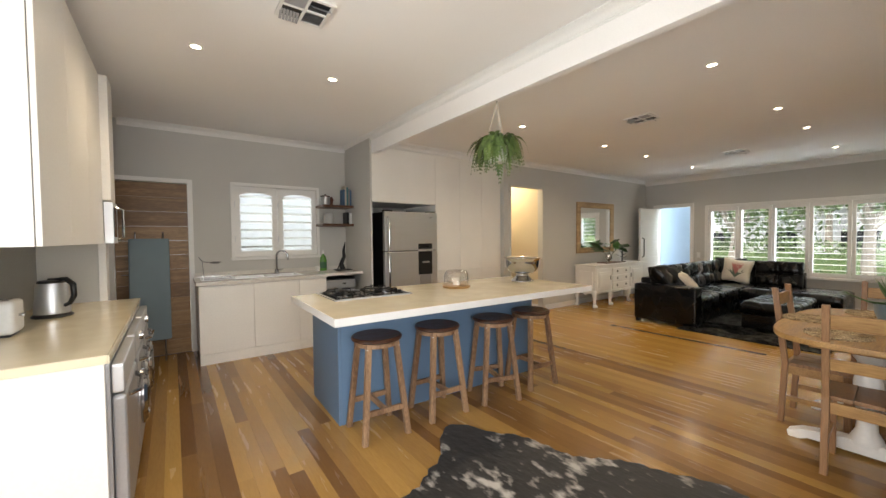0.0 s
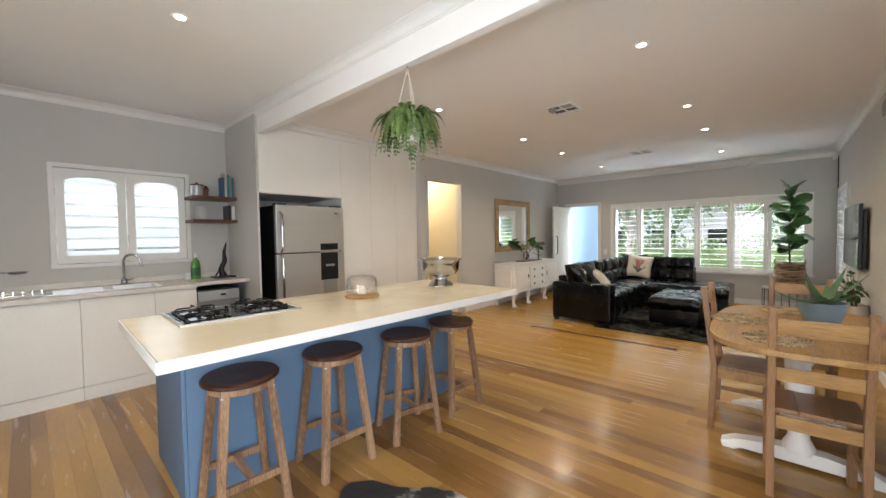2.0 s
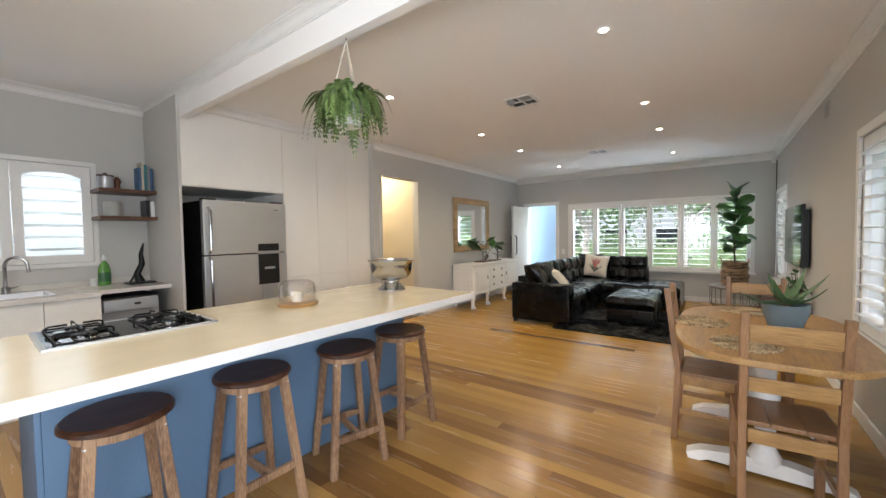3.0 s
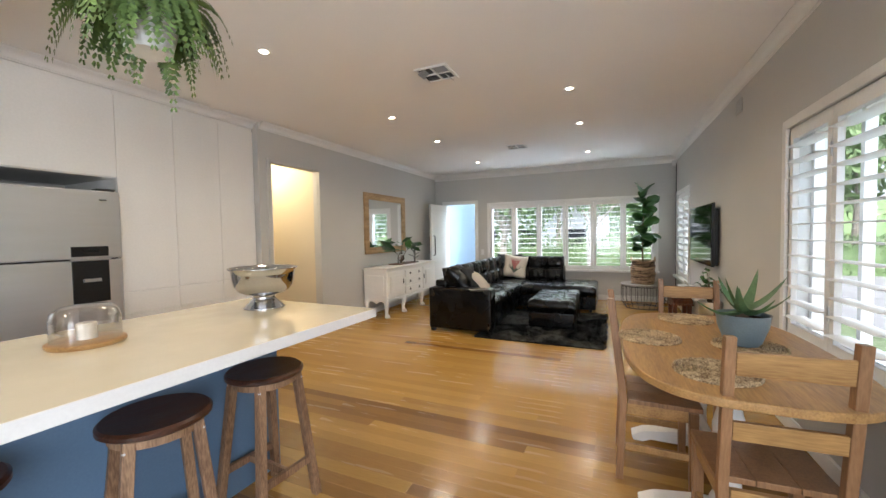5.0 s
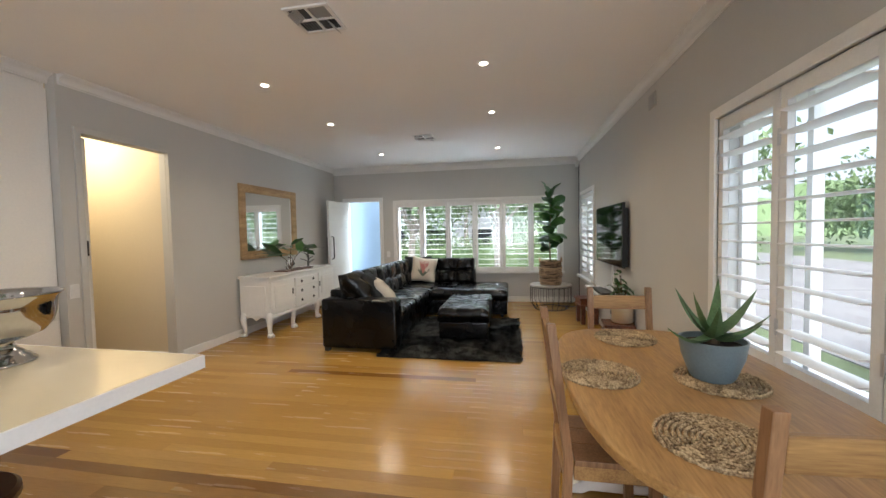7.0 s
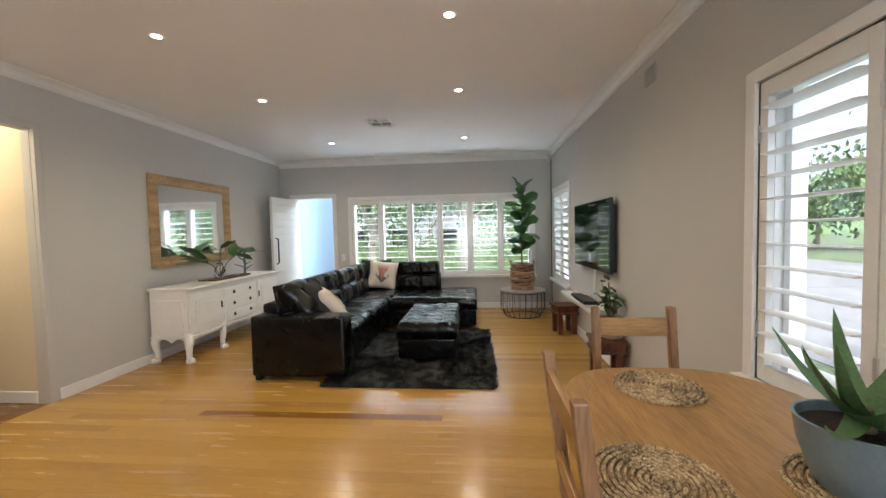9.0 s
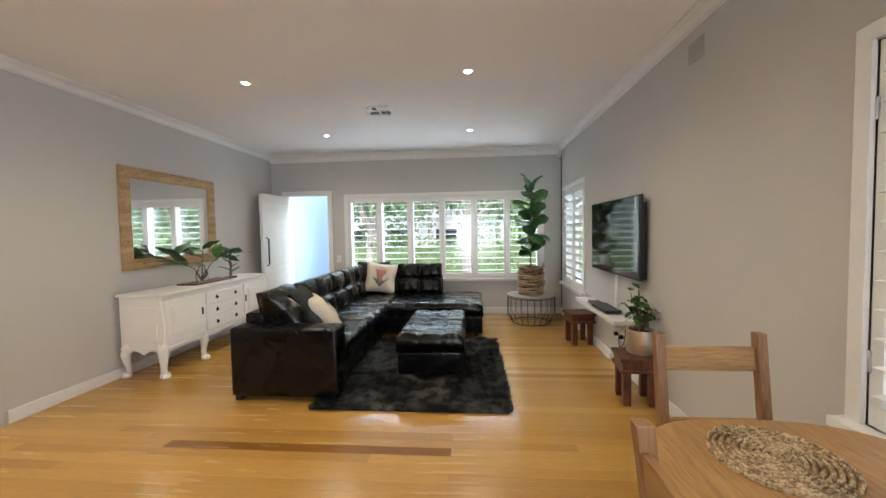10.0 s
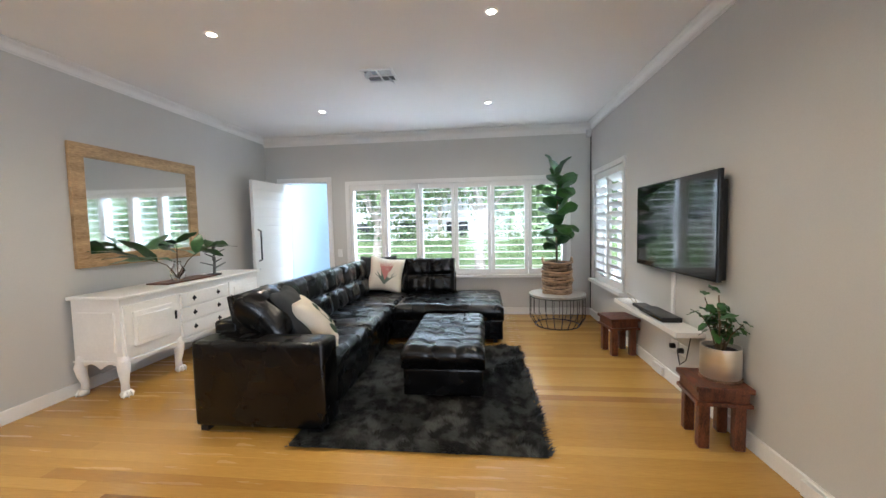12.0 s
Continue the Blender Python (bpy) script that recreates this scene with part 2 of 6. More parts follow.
def part(name, b, mat, parent=None, label="", bevel=0.0, smooth=False, seg=2, at=None, kind=""):
    """Links a build as one mesh object under a thing or a part."""
    me = bpy.data.meshes.new(name)
    me.from_pydata(b.v, [], b.f)
    bm = bmesh.new()
    bm.from_mesh(me)
    bmesh.ops.remove_doubles(bm, verts=bm.verts, dist=1e-5)
    bmesh.ops.recalc_face_normals(bm, faces=bm.faces)
    if bevel:
        es = [e for e in bm.edges if len(e.link_faces) == 2 and e.calc_face_angle(0) > 0.6]
        bmesh.ops.bevel(bm, geom=es, offset=bevel, segments=seg, affect="EDGES", profile=0.6, clamp_overlap=True)
    bm.to_mesh(me)
    bm.free()
    if smooth:
        for p in me.polygons:
            p.use_smooth = True
        if smooth != "all":
            me.set_sharp_from_angle(angle=radians(40))
    me.materials.append(mat)
    ob = new(name, me)
    if at is not None:
        ob.matrix_basis = at
    if parent is not None:
        ob.parent = parent
    if label or kind:
        tagged(ob, label, kind=kind)
    return ob


def thing(name, label, category, m=None, group="", kind=""):
    e = new(name)
    e.empty_display_size = 0.1
    if m is not None:
        e.matrix_basis = m
    return tagged(e, label, category, group, kind)


def blk(x0, x1, y0, y1, z0, z1):
    return Build().box(min(x0, x1), max(x0, x1), min(y0, y1), max(y0, y1), z0, z1)


def shared(name, ob, parent, m):
    """Another object on ob's mesh, as a piece of parent."""
    o = new(name, ob.data)
    o.parent, o.matrix_basis = parent, m
    return o


# ---- the shell: long side x, kitchen and mirror towards +y, street windows at the far end ----
YL, YR, XF, YK, XB, H = 4.72, -0.22, 9.57, 5.72, -2.4, 2.74
HK = 2.80      # kitchen ceiling, a little higher than the living room's
CABF = 4.80
BX0, BX1 = 2.21, 2.28
T = 0.22


def wall_with_holes(name, axis, at, thick, a0, a1, holes, label, z1=HK + 0.08):
    """A straight wall; holes are (a0, a1, z0, z1) along it, sorted."""
    b = Build()

    def blkw(p, q, z0, zz):
        if q - p > 1e-4 and zz - z0 > 1e-4:
            lo, hi = min(at, at + thick), max(at, at + thick)
            b.box(*((p, q, lo, hi) if axis == "x" else (lo, hi, p, q)), z0, zz)

    cur = a0
    for h0, h1, z0, zz in holes:
        blkw(cur, h0, 0, z1)
        blkw(h0, h1, 0, z0)
        blkw(h0, h1, zz, z1)
        cur = h1
    blkw(cur, a1, 0, z1)
    return tagged(part(name, b, WALL), label, "wall", kind="structure")


FW = (0.13, 3.37, 0.60, 1.985)      # far window
FD = (3.72, 4.46, 0.0, 2.05)       # front door
RW = (1.50, 4.735, 0.64, 2.035)      # dining window
SW = (8.30, 9.38, 0.56, 2.0)      # small side window
KW = (0.655, 1.735, 1.165, 2.115)      # kitchen window
KD = (-0.56, 0.15, 0.0, 2.10)      # kitchen door
PD = (4.80, 5.64, 0.0, 2.29)       # passage opening
wall_with_holes("wall_east", "y", XF, T, YR - T, YL + T, [FW, FD], "warm grey painted wall with windows and front door")
wall_with_holes("wall_south", "x", YR, -T, XB - T, XF, [(-1.1, 1.15, 0.64, 2.035), RW, SW], "warm grey painted wall with shuttered windows")
wall_with_holes("wall_north", "x", YL, 0.10, 4.64, XF, [PD], "warm grey painted wall with a passage opening")
wall_with_holes("wall_kitchen", "x", YK, T, XB - T, 4.9, [KD, KW], "warm grey kitchen wall with a shuttered window")
wall_with_holes("wall_west", "y", XB, -T, YR - T, YK + T, [(0.1, 2.2, 0.0, 2.15)], "warm grey painted wall")
tagged(part("wall_stub", blk(2.185, 2.208, CABF + 0.0, YK, 0, HK), WALL), "grey side wall beside the fridge", "wall", kind="structure")
tagged(part("wall_return", blk(XB, -0.5, 4.27, 4.39, 0, HK), WALL), "grey return wall at the worktop end", "wall", kind="structure")
tagged(part("wall_counter", blk(-1.0, -0.88, 2.28, 4.27, 0, HK), SPLASH), "grey splashback wall behind the worktop", "wall", kind="structure")
tagged(part("door_jamb", blk(-0.52, -0.47, 4.255, 4.405, 0, 2.12), TRIM, bevel=0.004), "white painted door jamb", "trim", kind="structure")
tagged(part("ceiling", blk(BX0 + 0.03, XF, YR, YK, H, H + 0.14), CEIL), "white painted plaster ceiling", "ceiling", kind="structure")
tagged(part("ceiling_kitchen", blk(XB, BX0 + 0.029, YR, YK, HK, HK + 0.08), CEIL), "white painted plaster kitchen ceiling", "ceiling", kind="structure")
tagged(part("ceiling_beam", blk(BX0, BX1, YR, YK, 2.55, H - 0.002), CEIL, bevel=0.006), "white painted beam across the ceiling", "beam", kind="structure")
floor = tagged(part("floor", blk(XB, XF, YR, YK, -0.12, -0.012), SUB), "polished mixed-tone hardwood board floor", "floor", kind="structure")

# passage room behind the opening
b = Build()
b.box(4.2, 6.6, 6.1, 6.2, 0, H)
b.box(5.655, 5.755, YL + 0.10, 6.1, 0, H)
tagged(part("wall_passage", b, PASSAGE), "cream painted passage wall", "wall", kind="structure")
tagged(part("wall_passage_end", blk(4.62, 4.72, YL + T, 6.1, 0, H), PASSAGE), "cream painted passage wall", "wall", kind="structure")
tagged(part("ceiling_passage", blk(4.2, 6.6, YL + T, 6.2, H, H + 0.1), CEIL), "white passage ceiling", "ceiling", kind="structure")
tagged(part("floor_passage", blk(4.2, 6.6, YL, 6.2, -0.1, -0.002), PLANK), "hardwood passage floor", "floor", kind="structure")


def cornice(name, p, q, nrm, top=H, d=0.082):
    """A coved plaster cornice from p to q, d deep; nrm points into the room."""
    b = Build()
    prof = [(0, 0), (0, -1.0), (0.10, -1.0), (0.12, -0.88), (0.22, -0.86)]
    prof += [(0.22 + 0.62 * (1 - math.cos(a)), -0.86 + 0.66 * math.sin(a)) for a in (0.3, 0.6, 0.9, 1.2, 1.5)]
    prof += [(0.86, -0.12), (1.0, -0.10), (1.0, 0)]
    vs = [(e[0] + nrm[0] * u * d, e[1] + nrm[1] * u * d, top - 0.001 + z * d) for e in (p, q) for u, z in prof]
    n = len(prof)
    b.add(vs, [tuple(range(n)), tuple(range(n, 2 * n))[::-1]] + [(i, (i + 1) % n, (i + 1) % n + n, i + n) for i in range(n)])
    return tagged(part(name, b, TRIM, smooth=True), "white coved plaster cornice", "cornice", kind="structure")


cornice("cornice", (XF, YR), (XF, YL), (-1, 0), d=0.125)
cornice("cornice", (4.66, YL), (XF, YL), (0, -1))
cornice("cornice", (BX1, YR), (XF, YR), (0, 1))
cornice("cornice", (-0.5, YK), (2.185, YK), (0, -1), HK, 0.075)
cornice("cornice", (XB, YR), (BX0, YR), (0, 1), HK)
cornice("cornice", (BX0, YR), (BX0, YK), (-1, 0), HK, 0.075)


def skirting(p, q, nrm):
    x0, x1 = sorted((p[0], q[0] + nrm[0] * 0.018)) if p[0] == q[0] else (p[0], q[0])
    y0, y1 = sorted((p[1], q[1] + nrm[1] * 0.018)) if p[1] == q[1] else (p[1], q[1])
    tagged(part("baseboard", blk(x0, x1, y0, y1, 0, 0.10), TRIM, bevel=0.006), "white painted skirting board", "baseboard", kind="structure")


skirting((5.72, YL), (XF, YL), (0, -1))
skirting((XF, YR), (XF, 3.64), (-1, 0))
skirting((XB, YR), (XF, YR), (0, 1))


def slat_mesh(name, length, depth):
    """One louvre blade along x, slim oval section."""
    b = Build()
    n = 8
    sec = [(depth / 2 * math.cos(2 * math.pi * k / n), 0.0055 * math.sin(2 * math.pi * k / n)) for k in range(n)]
    b.add([(s * length / 2, y, z) for s in (-1, 1) for y, z in sec], [tuple(range(n))[::-1], tuple(range(n, 2 * n))] + [(i, (i + 1) % n, (i + 1) % n + n, i + n) for i in range(n)])
    return b


def shutter_window(name, label, m, w, z0, z1, panels, tilt, pitch=0.105, depth=0.105, arch=0.06, sill=0.07, st=0.048, curve=0.0):
    """Window in a wall hole: local x along the wall, -y into the room, origin at the left end on the wall's face."""
    win = thing(name, label, "window", m, kind="structure")
    fr = Build()
    fr.box(-arch, 0, -0.02, 0.02, z0 - 0.02, z1 + arch)
    fr.box(w, w + arch, -0.02, 0.02, z0 - 0.02, z1 + arch)
    fr.box(0, w, -0.02, 0.02, z1, z1 + arch)
    part("window_frame", fr, TRIM, win, bevel=0.004)
    part("window_sill", Build().box(-arch - 0.25 * sill, w + arch + 0.25 * sill, -sill, 0.10, z0 - 0.04, z0), TRIM, win, bevel=0.006)
    pw = w / panels
    for i in range(panels):
        x0, x1 = i * pw + 0.003, (i + 1) * pw - 0.003
        p = Build()
        p.box(x0, x0 + st, 0.004, 0.036, z0 + 0.004, z1 - 0.004)
        p.box(x1 - st, x1, 0.004, 0.036, z0 + 0.004, z1 - 0.004)
        p.box(x0 + st, x1 - st, 0.004, 0.036, z0 + 0.004, z0 + 0.08)
        p.box(x0 + st, x1 - st, 0.004, 0.036, z1 - 0.08, z1 - 0.004)
        if curve:
            na = 12
            xs = [x0 + st + (x1 - x0 - 2 * st) * k / na for k in range(na + 1)]
            zs = [z1 - 0.08 - curve * abs(2 * k / na - 1) ** 2.4 for k in range(na + 1)]
            top = [(x, y, z1 - 0.079) for y in (0.0, 0.034) for x in xs]
            low = [(x, y, z) for y in (0.0, 0.034) for x, z in zip(xs, zs)]
            m = na + 1
            p.add(top + low, [(k, k + 1, 2 * m + k + 1, 2 * m + k) for k in range(na)] + [(m + k + 1, m + k, 3 * m + k, 3 * m + k + 1) for k in range(na)] + [(2 * m + k, 2 * m + k + 1, 3 * m + k + 1, 3 * m + k) for k in range(na)])
        pan = part("shutter_panel", p, TRIM, win, bevel=0.003 if not curve else 0.0)
        n = int((z1 - z0 - 0.16) / pitch)
        step = (z1 - z0 - 0.16) / n
        first = None
        for k in range(n):
            mm = pose((x0 + x1) / 2, 0.02, z0 + 0.08 + (k + 0.5) * step, tilt)
            if first is None:
                first = part("slat", slat_mesh("slat", x1 - x0 - 2 * st - 0.004, depth), TRIM, pan, at=mm, smooth=True)
            else:
                shared("slat", first, pan, mm)
        part("hinge", Build().box(x0 - 0.006, x0 + 0.008, -0.004, 0.004, z1 - 0.28, z1 - 0.20).box(x0 - 0.006, x0 + 0.008, -0.004, 0.004, z0 + 0.2, z0 + 0.28), STEEL, pan)
    g = Build()
    for i in range(panels):
        g.box(i * pw, i * pw + 0.035, 0.12, 0.17, z0, z1)
    g.box(w - 0.035, w, 0.12, 0.17, z0, z1)
    g.box(0, w, 0.12, 0.17, z0 - 0.0, z0 + 0.04)
    g.box(0, w, 0.12, 0.17, z1 - 0.04, z1)
    part("sash", g, TRIM, win)
    for i in range(panels):
        o = part("pane", Build().box(i * pw + 0.036, (i + 1) * pw - 0.001, 0.14, 0.144, z0 + 0.041, z1 - 0.041), PANE, win)
        o.visible_shadow = False
    return win


shutter_window("window_1", "wide white window with open louvred shutters", pose(XF, FW[1], 0, 0, 0, -90), FW[1] - FW[0], FW[2], FW[3], 6, 0, pitch=0.098, depth=0.07)
shutter_window("window_2", "tall white window with open louvred shutters", pose(RW[1], YR, 0, 0, 0, 180), RW[1] - RW[0], RW[2], RW[3], 6, -1, pitch=0.098, depth=0.114)
shutter_window("window_3", "small white side window with half-closed shutters", pose(SW[1], YR, 0, 0, 0, 180), SW[1] - SW[0], SW[2], SW[3], 2, -40)
shutter_window("window_4", "white kitchen window with two shutter panels", pose(KW[0], YK, 0, 0, 0, 0), KW[1] - KW[0], KW[2], KW[3], 2, -14, arch=0.04, sill=0.022, st=0.07, curve=0.045)


def architrave(name, m, w, h, label, wd=0.07, mat=TRIM):
    b = Build().box(-wd, 0, -0.02, 0.02, 0, h + wd).box(w, w + wd, -0.02, 0.02, 0, h + wd).box(0, w, -0.02, 0.02, h, h + wd)
    return tagged(part(name, b, mat, at=m, bevel=0.004), label, "door frame", kind="structure")


architrave("trim_front_door", pose(XF, FD[1], 0, 0, 0, -90), FD[1] - FD[0], FD[3], "white front door frame")
architrave("trim_passage", pose(PD[0], YL, 0, 0, 0, 0), PD[1] - PD[0], PD[3], "grey painted passage door frame", 0.05, WALL)
architrave("trim_kitchen_door", pose(KD[0], YK, 0, 0, 0, 0), KD[1] - KD[0], KD[3], "white kitchen door frame", 0.05)
architrave("trim_garden_door", pose(XB, 0.1, 0, 0, 0, 90), 2.1, 2.15, "white garden door frame")
skx = blk(5.637, 5.655, YL + 0.10, 6.1, 0, 0.10)
tagged(part("baseboard", skx, TRIM, bevel=0.006), "white painted passage skirting board", "baseboard", kind="structure")
# Unseen slab, added to keep direct sun out of the garden door opening.
tagged(part("sun_block_slab", blk(-4.6, XB - T, -0.6, 4.0, 2.5, 2.6), TRIM), "unseen white slab added to block sun at the garden door", "roof", kind="structure")
for d0, box in ((KD, (KD[0], KD[1], YK, YK + T)), (FD, (XF, XF + T, FD[0], FD[1]))):
    tagged(part("door_sill", blk(*box, -0.1, 0.004), DARKW), "dark wooden door sill", "sill", kind="structure")


# ---- outside ----
LAWN = material("lawn", (0.13, 0.17, 0.085), 0.9, vary=0.3, scale=0.5, fine=8, bump=0.3)
PAVE = material("pale_paving", (0.23, 0.23, 0.235), 0.8, vary=0.08, scale=1, fine=30)
RENDERW = material("white_render", (0.78, 0.8, 0.84), 0.8, vary=0.04, scale=1.5, fine=60)
# Porch render, darkened and blued in its colour to offset the window lamps.
PORCHW = material("blue_dimmed_render", (0.30, 0.40, 0.53), 0.85, vary=0.04, scale=1.5, fine=60)
CROWN = material("tree_leaves", (0.15, 0.22, 0.095), 0.6, vary=0.35, scale=0.8, fine=6, tint=(0.09, 0.15, 0.06))
BARK = material("pale_bark", (0.4, 0.36, 0.31), 0.9, vary=0.2, scale=3, fine=20, bump=0.3)
ROOF = material("grey_roof", (0.2, 0.2, 0.21), 0.7, vary=0.1)
GLASSD = material("dark_window_glass", (0.03, 0.035, 0.04), 0.1, vary=0.0, bump=0)
GZ = -0.55
tagged(part("ground", Build().add([(-600, -600, GZ), (600, -600, GZ), (600, 600, GZ), (-600, 600, GZ)], [(0, 1, 2, 3)]), LAWN), "green lawn and distant grass", "ground", kind="structure")
tagged(part("pavement", blk(9.85, 12.2, -1.5, 6.5, -0.54, -0.12), PAVE), "pale paved porch in front of the house", "pavement", kind="structure")
tagged(part("road", blk(-60, 120, -17, -3.6, GZ - 0.1, GZ + 0.02), PAVE), "pale sunlit road", "road", kind="structure")
tagged(part("driveway", blk(15, 20, -60, 60, GZ - 0.1, GZ + 0.03), PAVE), "pale street beyond the garden", "road", kind="structure")
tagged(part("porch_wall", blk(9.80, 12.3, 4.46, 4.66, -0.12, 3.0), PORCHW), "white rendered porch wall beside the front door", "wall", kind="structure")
tagged(part("side_wall", blk(-1.5, 3.6, 9.0, 9.2, GZ, 2.6), RENDERW), "white rendered wall outside the kitchen window", "wall", kind="structure")


def tree(label, x, y, h, r, seed, count=2600, lf=1.0):
    rnd = random.Random(seed)
    tr = thing("tree", label, "tree", pose(x, y, GZ), group="garden trees")
    lean = rnd.uniform(-0.4, 0.4)
    t = Build().tube([(0, 0, 0), (lean * 0.2, 0.05, h * 0.25), (lean * 0.6, 0, h * 0.5), (lean, 0.1, h * 0.8)], [0.16, 0.13, 0.09, 0.03], 8)
    tips = []
    for k in range(7):
        a, up = rnd.uniform(0, 6.28), rnd.uniform(0.55, 1.0)
        tip = (lean + r * 0.7 * math.cos(a), r * 0.7 * math.sin(a), h * up)
        t.tube([(lean * 0.6, 0, h * 0.42), (lean * 0.6 + (tip[0] - lean * 0.6) * 0.5, tip[1] * 0.5, h * (up * 0.6 + 0.2)), tip], [0.06, 0.04, 0.015], 6)
        tips.append(tip)
    part("trunk", t, BARK, tr, smooth=True)
    c = Build()
    for k in range(count):
        q = rnd.choice(tips)
        g = r * 0.42
        px, py, pz = q[0] + rnd.gauss(0, g), q[1] + rnd.gauss(0, g), q[2] + rnd.gauss(0, g * 0.8)
        s = rnd.uniform(0.06, 0.15) * lf
        m = pose(px, py, max(pz, 0.6), rnd.uniform(0, 360), rnd.uniform(0, 360), rnd.uniform(0, 360))
        c.add([(-s, 0, 0), (0, -s * 0.45, s * 0.1), (s, 0, 0), (0, s * 0.45, s * 0.1)], [(0, 1, 2, 3)], m)
    o = new("crown", bpy.data.meshes.new("crown"))
    o.data.from_pydata(c.v, [], c.f)
    o.data.materials.append(CROWN)
    o.parent = tr
    tagged(o, kind="stuff")
    return tr


tree("leafy green garden tree with pale forked trunk", 14.0, 1.4, 4.8, 1.7, 1, 5000)
tree("leafy green garden tree beyond the porch", 14.6, 4.4, 4.4, 1.7, 2, 5000)
tree("leafy green garden tree near the street", 15.0, -1.4, 4.4, 1.6, 3, 5000)
for i in range(7):
    tree("distant leafy street tree", 24 + (i % 3) * 4, -9 + i * 4.2, 6.5 + (i % 2), 2.8, 10 + i, 4200, 2.0)
for i in range(9):
    tree("distant tree across the road", 34 - i * 5.2, -25 - (i % 3) * 4, 5.2 + 1.4 * (i % 2), 3.0, 30 + i, 3600, 2.2)
tree("shrub beside the road", 6.5, -4.6, 2.0, 1.0, 40)
tree("shrub beside the road", 2.5, -5.0, 1.8, 1.0, 41)
hill = Build()
for i in range(40):
    a0 = -95 + i * 5
    hill.lathe([(16 + 6 * math.sin(i * 2.1), GZ), (11, 5 + 2 * math.sin(i)), (5, 8 + 3 * math.sin(i * 1.7)), (0.1, 9 + 3 * math.sin(i * 1.7))], (120 * math.cos(radians(a0)) + 5, 120 * math.sin(radians(a0)), 0), 12)
tagged(part("backdrop_hills", hill, CROWN, smooth="all", kind="structure"), "distant green wooded hills", "hill", kind="structure")


def house(label, x, y, w, d, h, turn=0):
    ho = thing("house", label, "house", pose(x, y, GZ, 0, 0, turn))
    part("wall", Build().box(-w / 2, w / 2, -d / 2, d / 2, 0, h), RENDERW, ho)
    part("roof", Build().add([(-w / 2 - 0.4, -d / 2 - 0.4, h), (w / 2 + 0.4, -d / 2 - 0.4, h), (w / 2 + 0.4, d / 2 + 0.4, h), (-w / 2 - 0.4, d / 2 + 0.4, h), (-w / 2 + 2, 0, h + 1.8), (w / 2 - 2, 0, h + 1.8)],
                             [(0, 1, 5, 4), (1, 2, 5), (2, 3, 4, 5), (3, 0, 4), (3, 2, 1, 0)]), ROOF, ho)
    for k in (-0.3, 0.0, 0.3):
        part("window", Build().box(k * w - 0.6, k * w + 0.6, -d / 2 - 0.05, -d / 2 + 0.02, 0.9, 2.1), GLASSD, ho)
    return ho


house("white house across the street behind trees", 29, 5.5, 9, 8, 3.6, -90)
house("white house beyond the road", 2, -42, 12, 8, 3.0, 180)


def hedge(label, x, y0, y1, h):
    rnd = random.Random(77)
    he = thing("hedge", label, "hedge", pose(x, 0, GZ))
    part("stems", Build().box(-0.2, 0.2, y0 + 0.2, y1 - 0.2, 0, h * 0.7), CROWN, he)
    c = Build()
    for k in range(9000):
        px, py, pz = rnd.gauss(0, 0.28), rnd.uniform(y0, y1), rnd.uniform(0.02, 1.0) ** 0.8 * h
        s = rnd.uniform(0.05, 0.12)
        m = pose(px, py, pz + 0.1 * math.sin(py * 1.7), rnd.uniform(0, 360), rnd.uniform(0, 360), rnd.uniform(0, 360))
        c.add([(-s, 0, 0), (0, -s * 0.45, s * 0.1), (s, 0, 0), (0, s * 0.45, s * 0.1)], [(0, 1, 2, 3)], m)
    o = new("foliage", bpy.data.meshes.new("foliage"))
    o.data.from_pydata(c.v, [], c.f)
    o.data.materials.append(CROWN)
    o.parent = he
    tagged(o, kind="stuff")


hedge("loose green garden hedge along the street", 21.5, -10, 12, 1.7)

gw = thing("garden_wall", "low white garden wall along the street", "wall", pose(13.0, 0, GZ))
part("wall", Build().box(0, 0.2, -2.0, 8.0, 0, 0.75), RENDERW, gw, bevel=0.01)
part("coping", Build().box(-0.04, 0.24, -2.04, 8.04, 0.75, 0.81), PAVE, gw, bevel=0.01)


# ---- ceiling fittings ----
def downlight(x, y, top=H):
    d = thing("downlight", "lit recessed white downlight in the ceiling", "downlight", pose(x, y, top), group="ceiling downlights")
    part("rim", Build().lathe([(0.029, -0.003), (0.034, -0.007), (0.043, -0.006), (0.047, -0.001), (0.047, 0.0)], seg=24), TRIM, d, smooth=True)
    part("lens", Build().lathe([(0.0001, -0.004), (0.029, -0.003)], seg=24), BULB, d, "glowing warm white lens")
    lamp = bpy.data.lights.new("downlight_lamp", "SPOT")
    lamp.energy, lamp.color, lamp.spot_size, lamp.spot_blend, lamp.shadow_soft_size = LAMP_W, (1.0, 0.81, 0.57), radians(158), 0.8, 0.12
    o = new("downlight_lamp", lamp)
    o.location = (x, y, top - 0.03)


LAMP_W = 15.0
for x in (3.47, 5.25, 6.51, 8.36):
    for y in (1.25, 3.23):
        downlight(x, y)
for x in (0.158, 1.163):
    downlight(x, 3.335, HK)
lampp = bpy.data.lights.new("passage_lamp", "POINT")
lampp.energy, lampp.color, lampp.shadow_soft_size = 15.0, (1.0, 0.84, 0.58), 0.08
new("passage_lamp", lampp).location = (5.1, 5.6, 2.55)


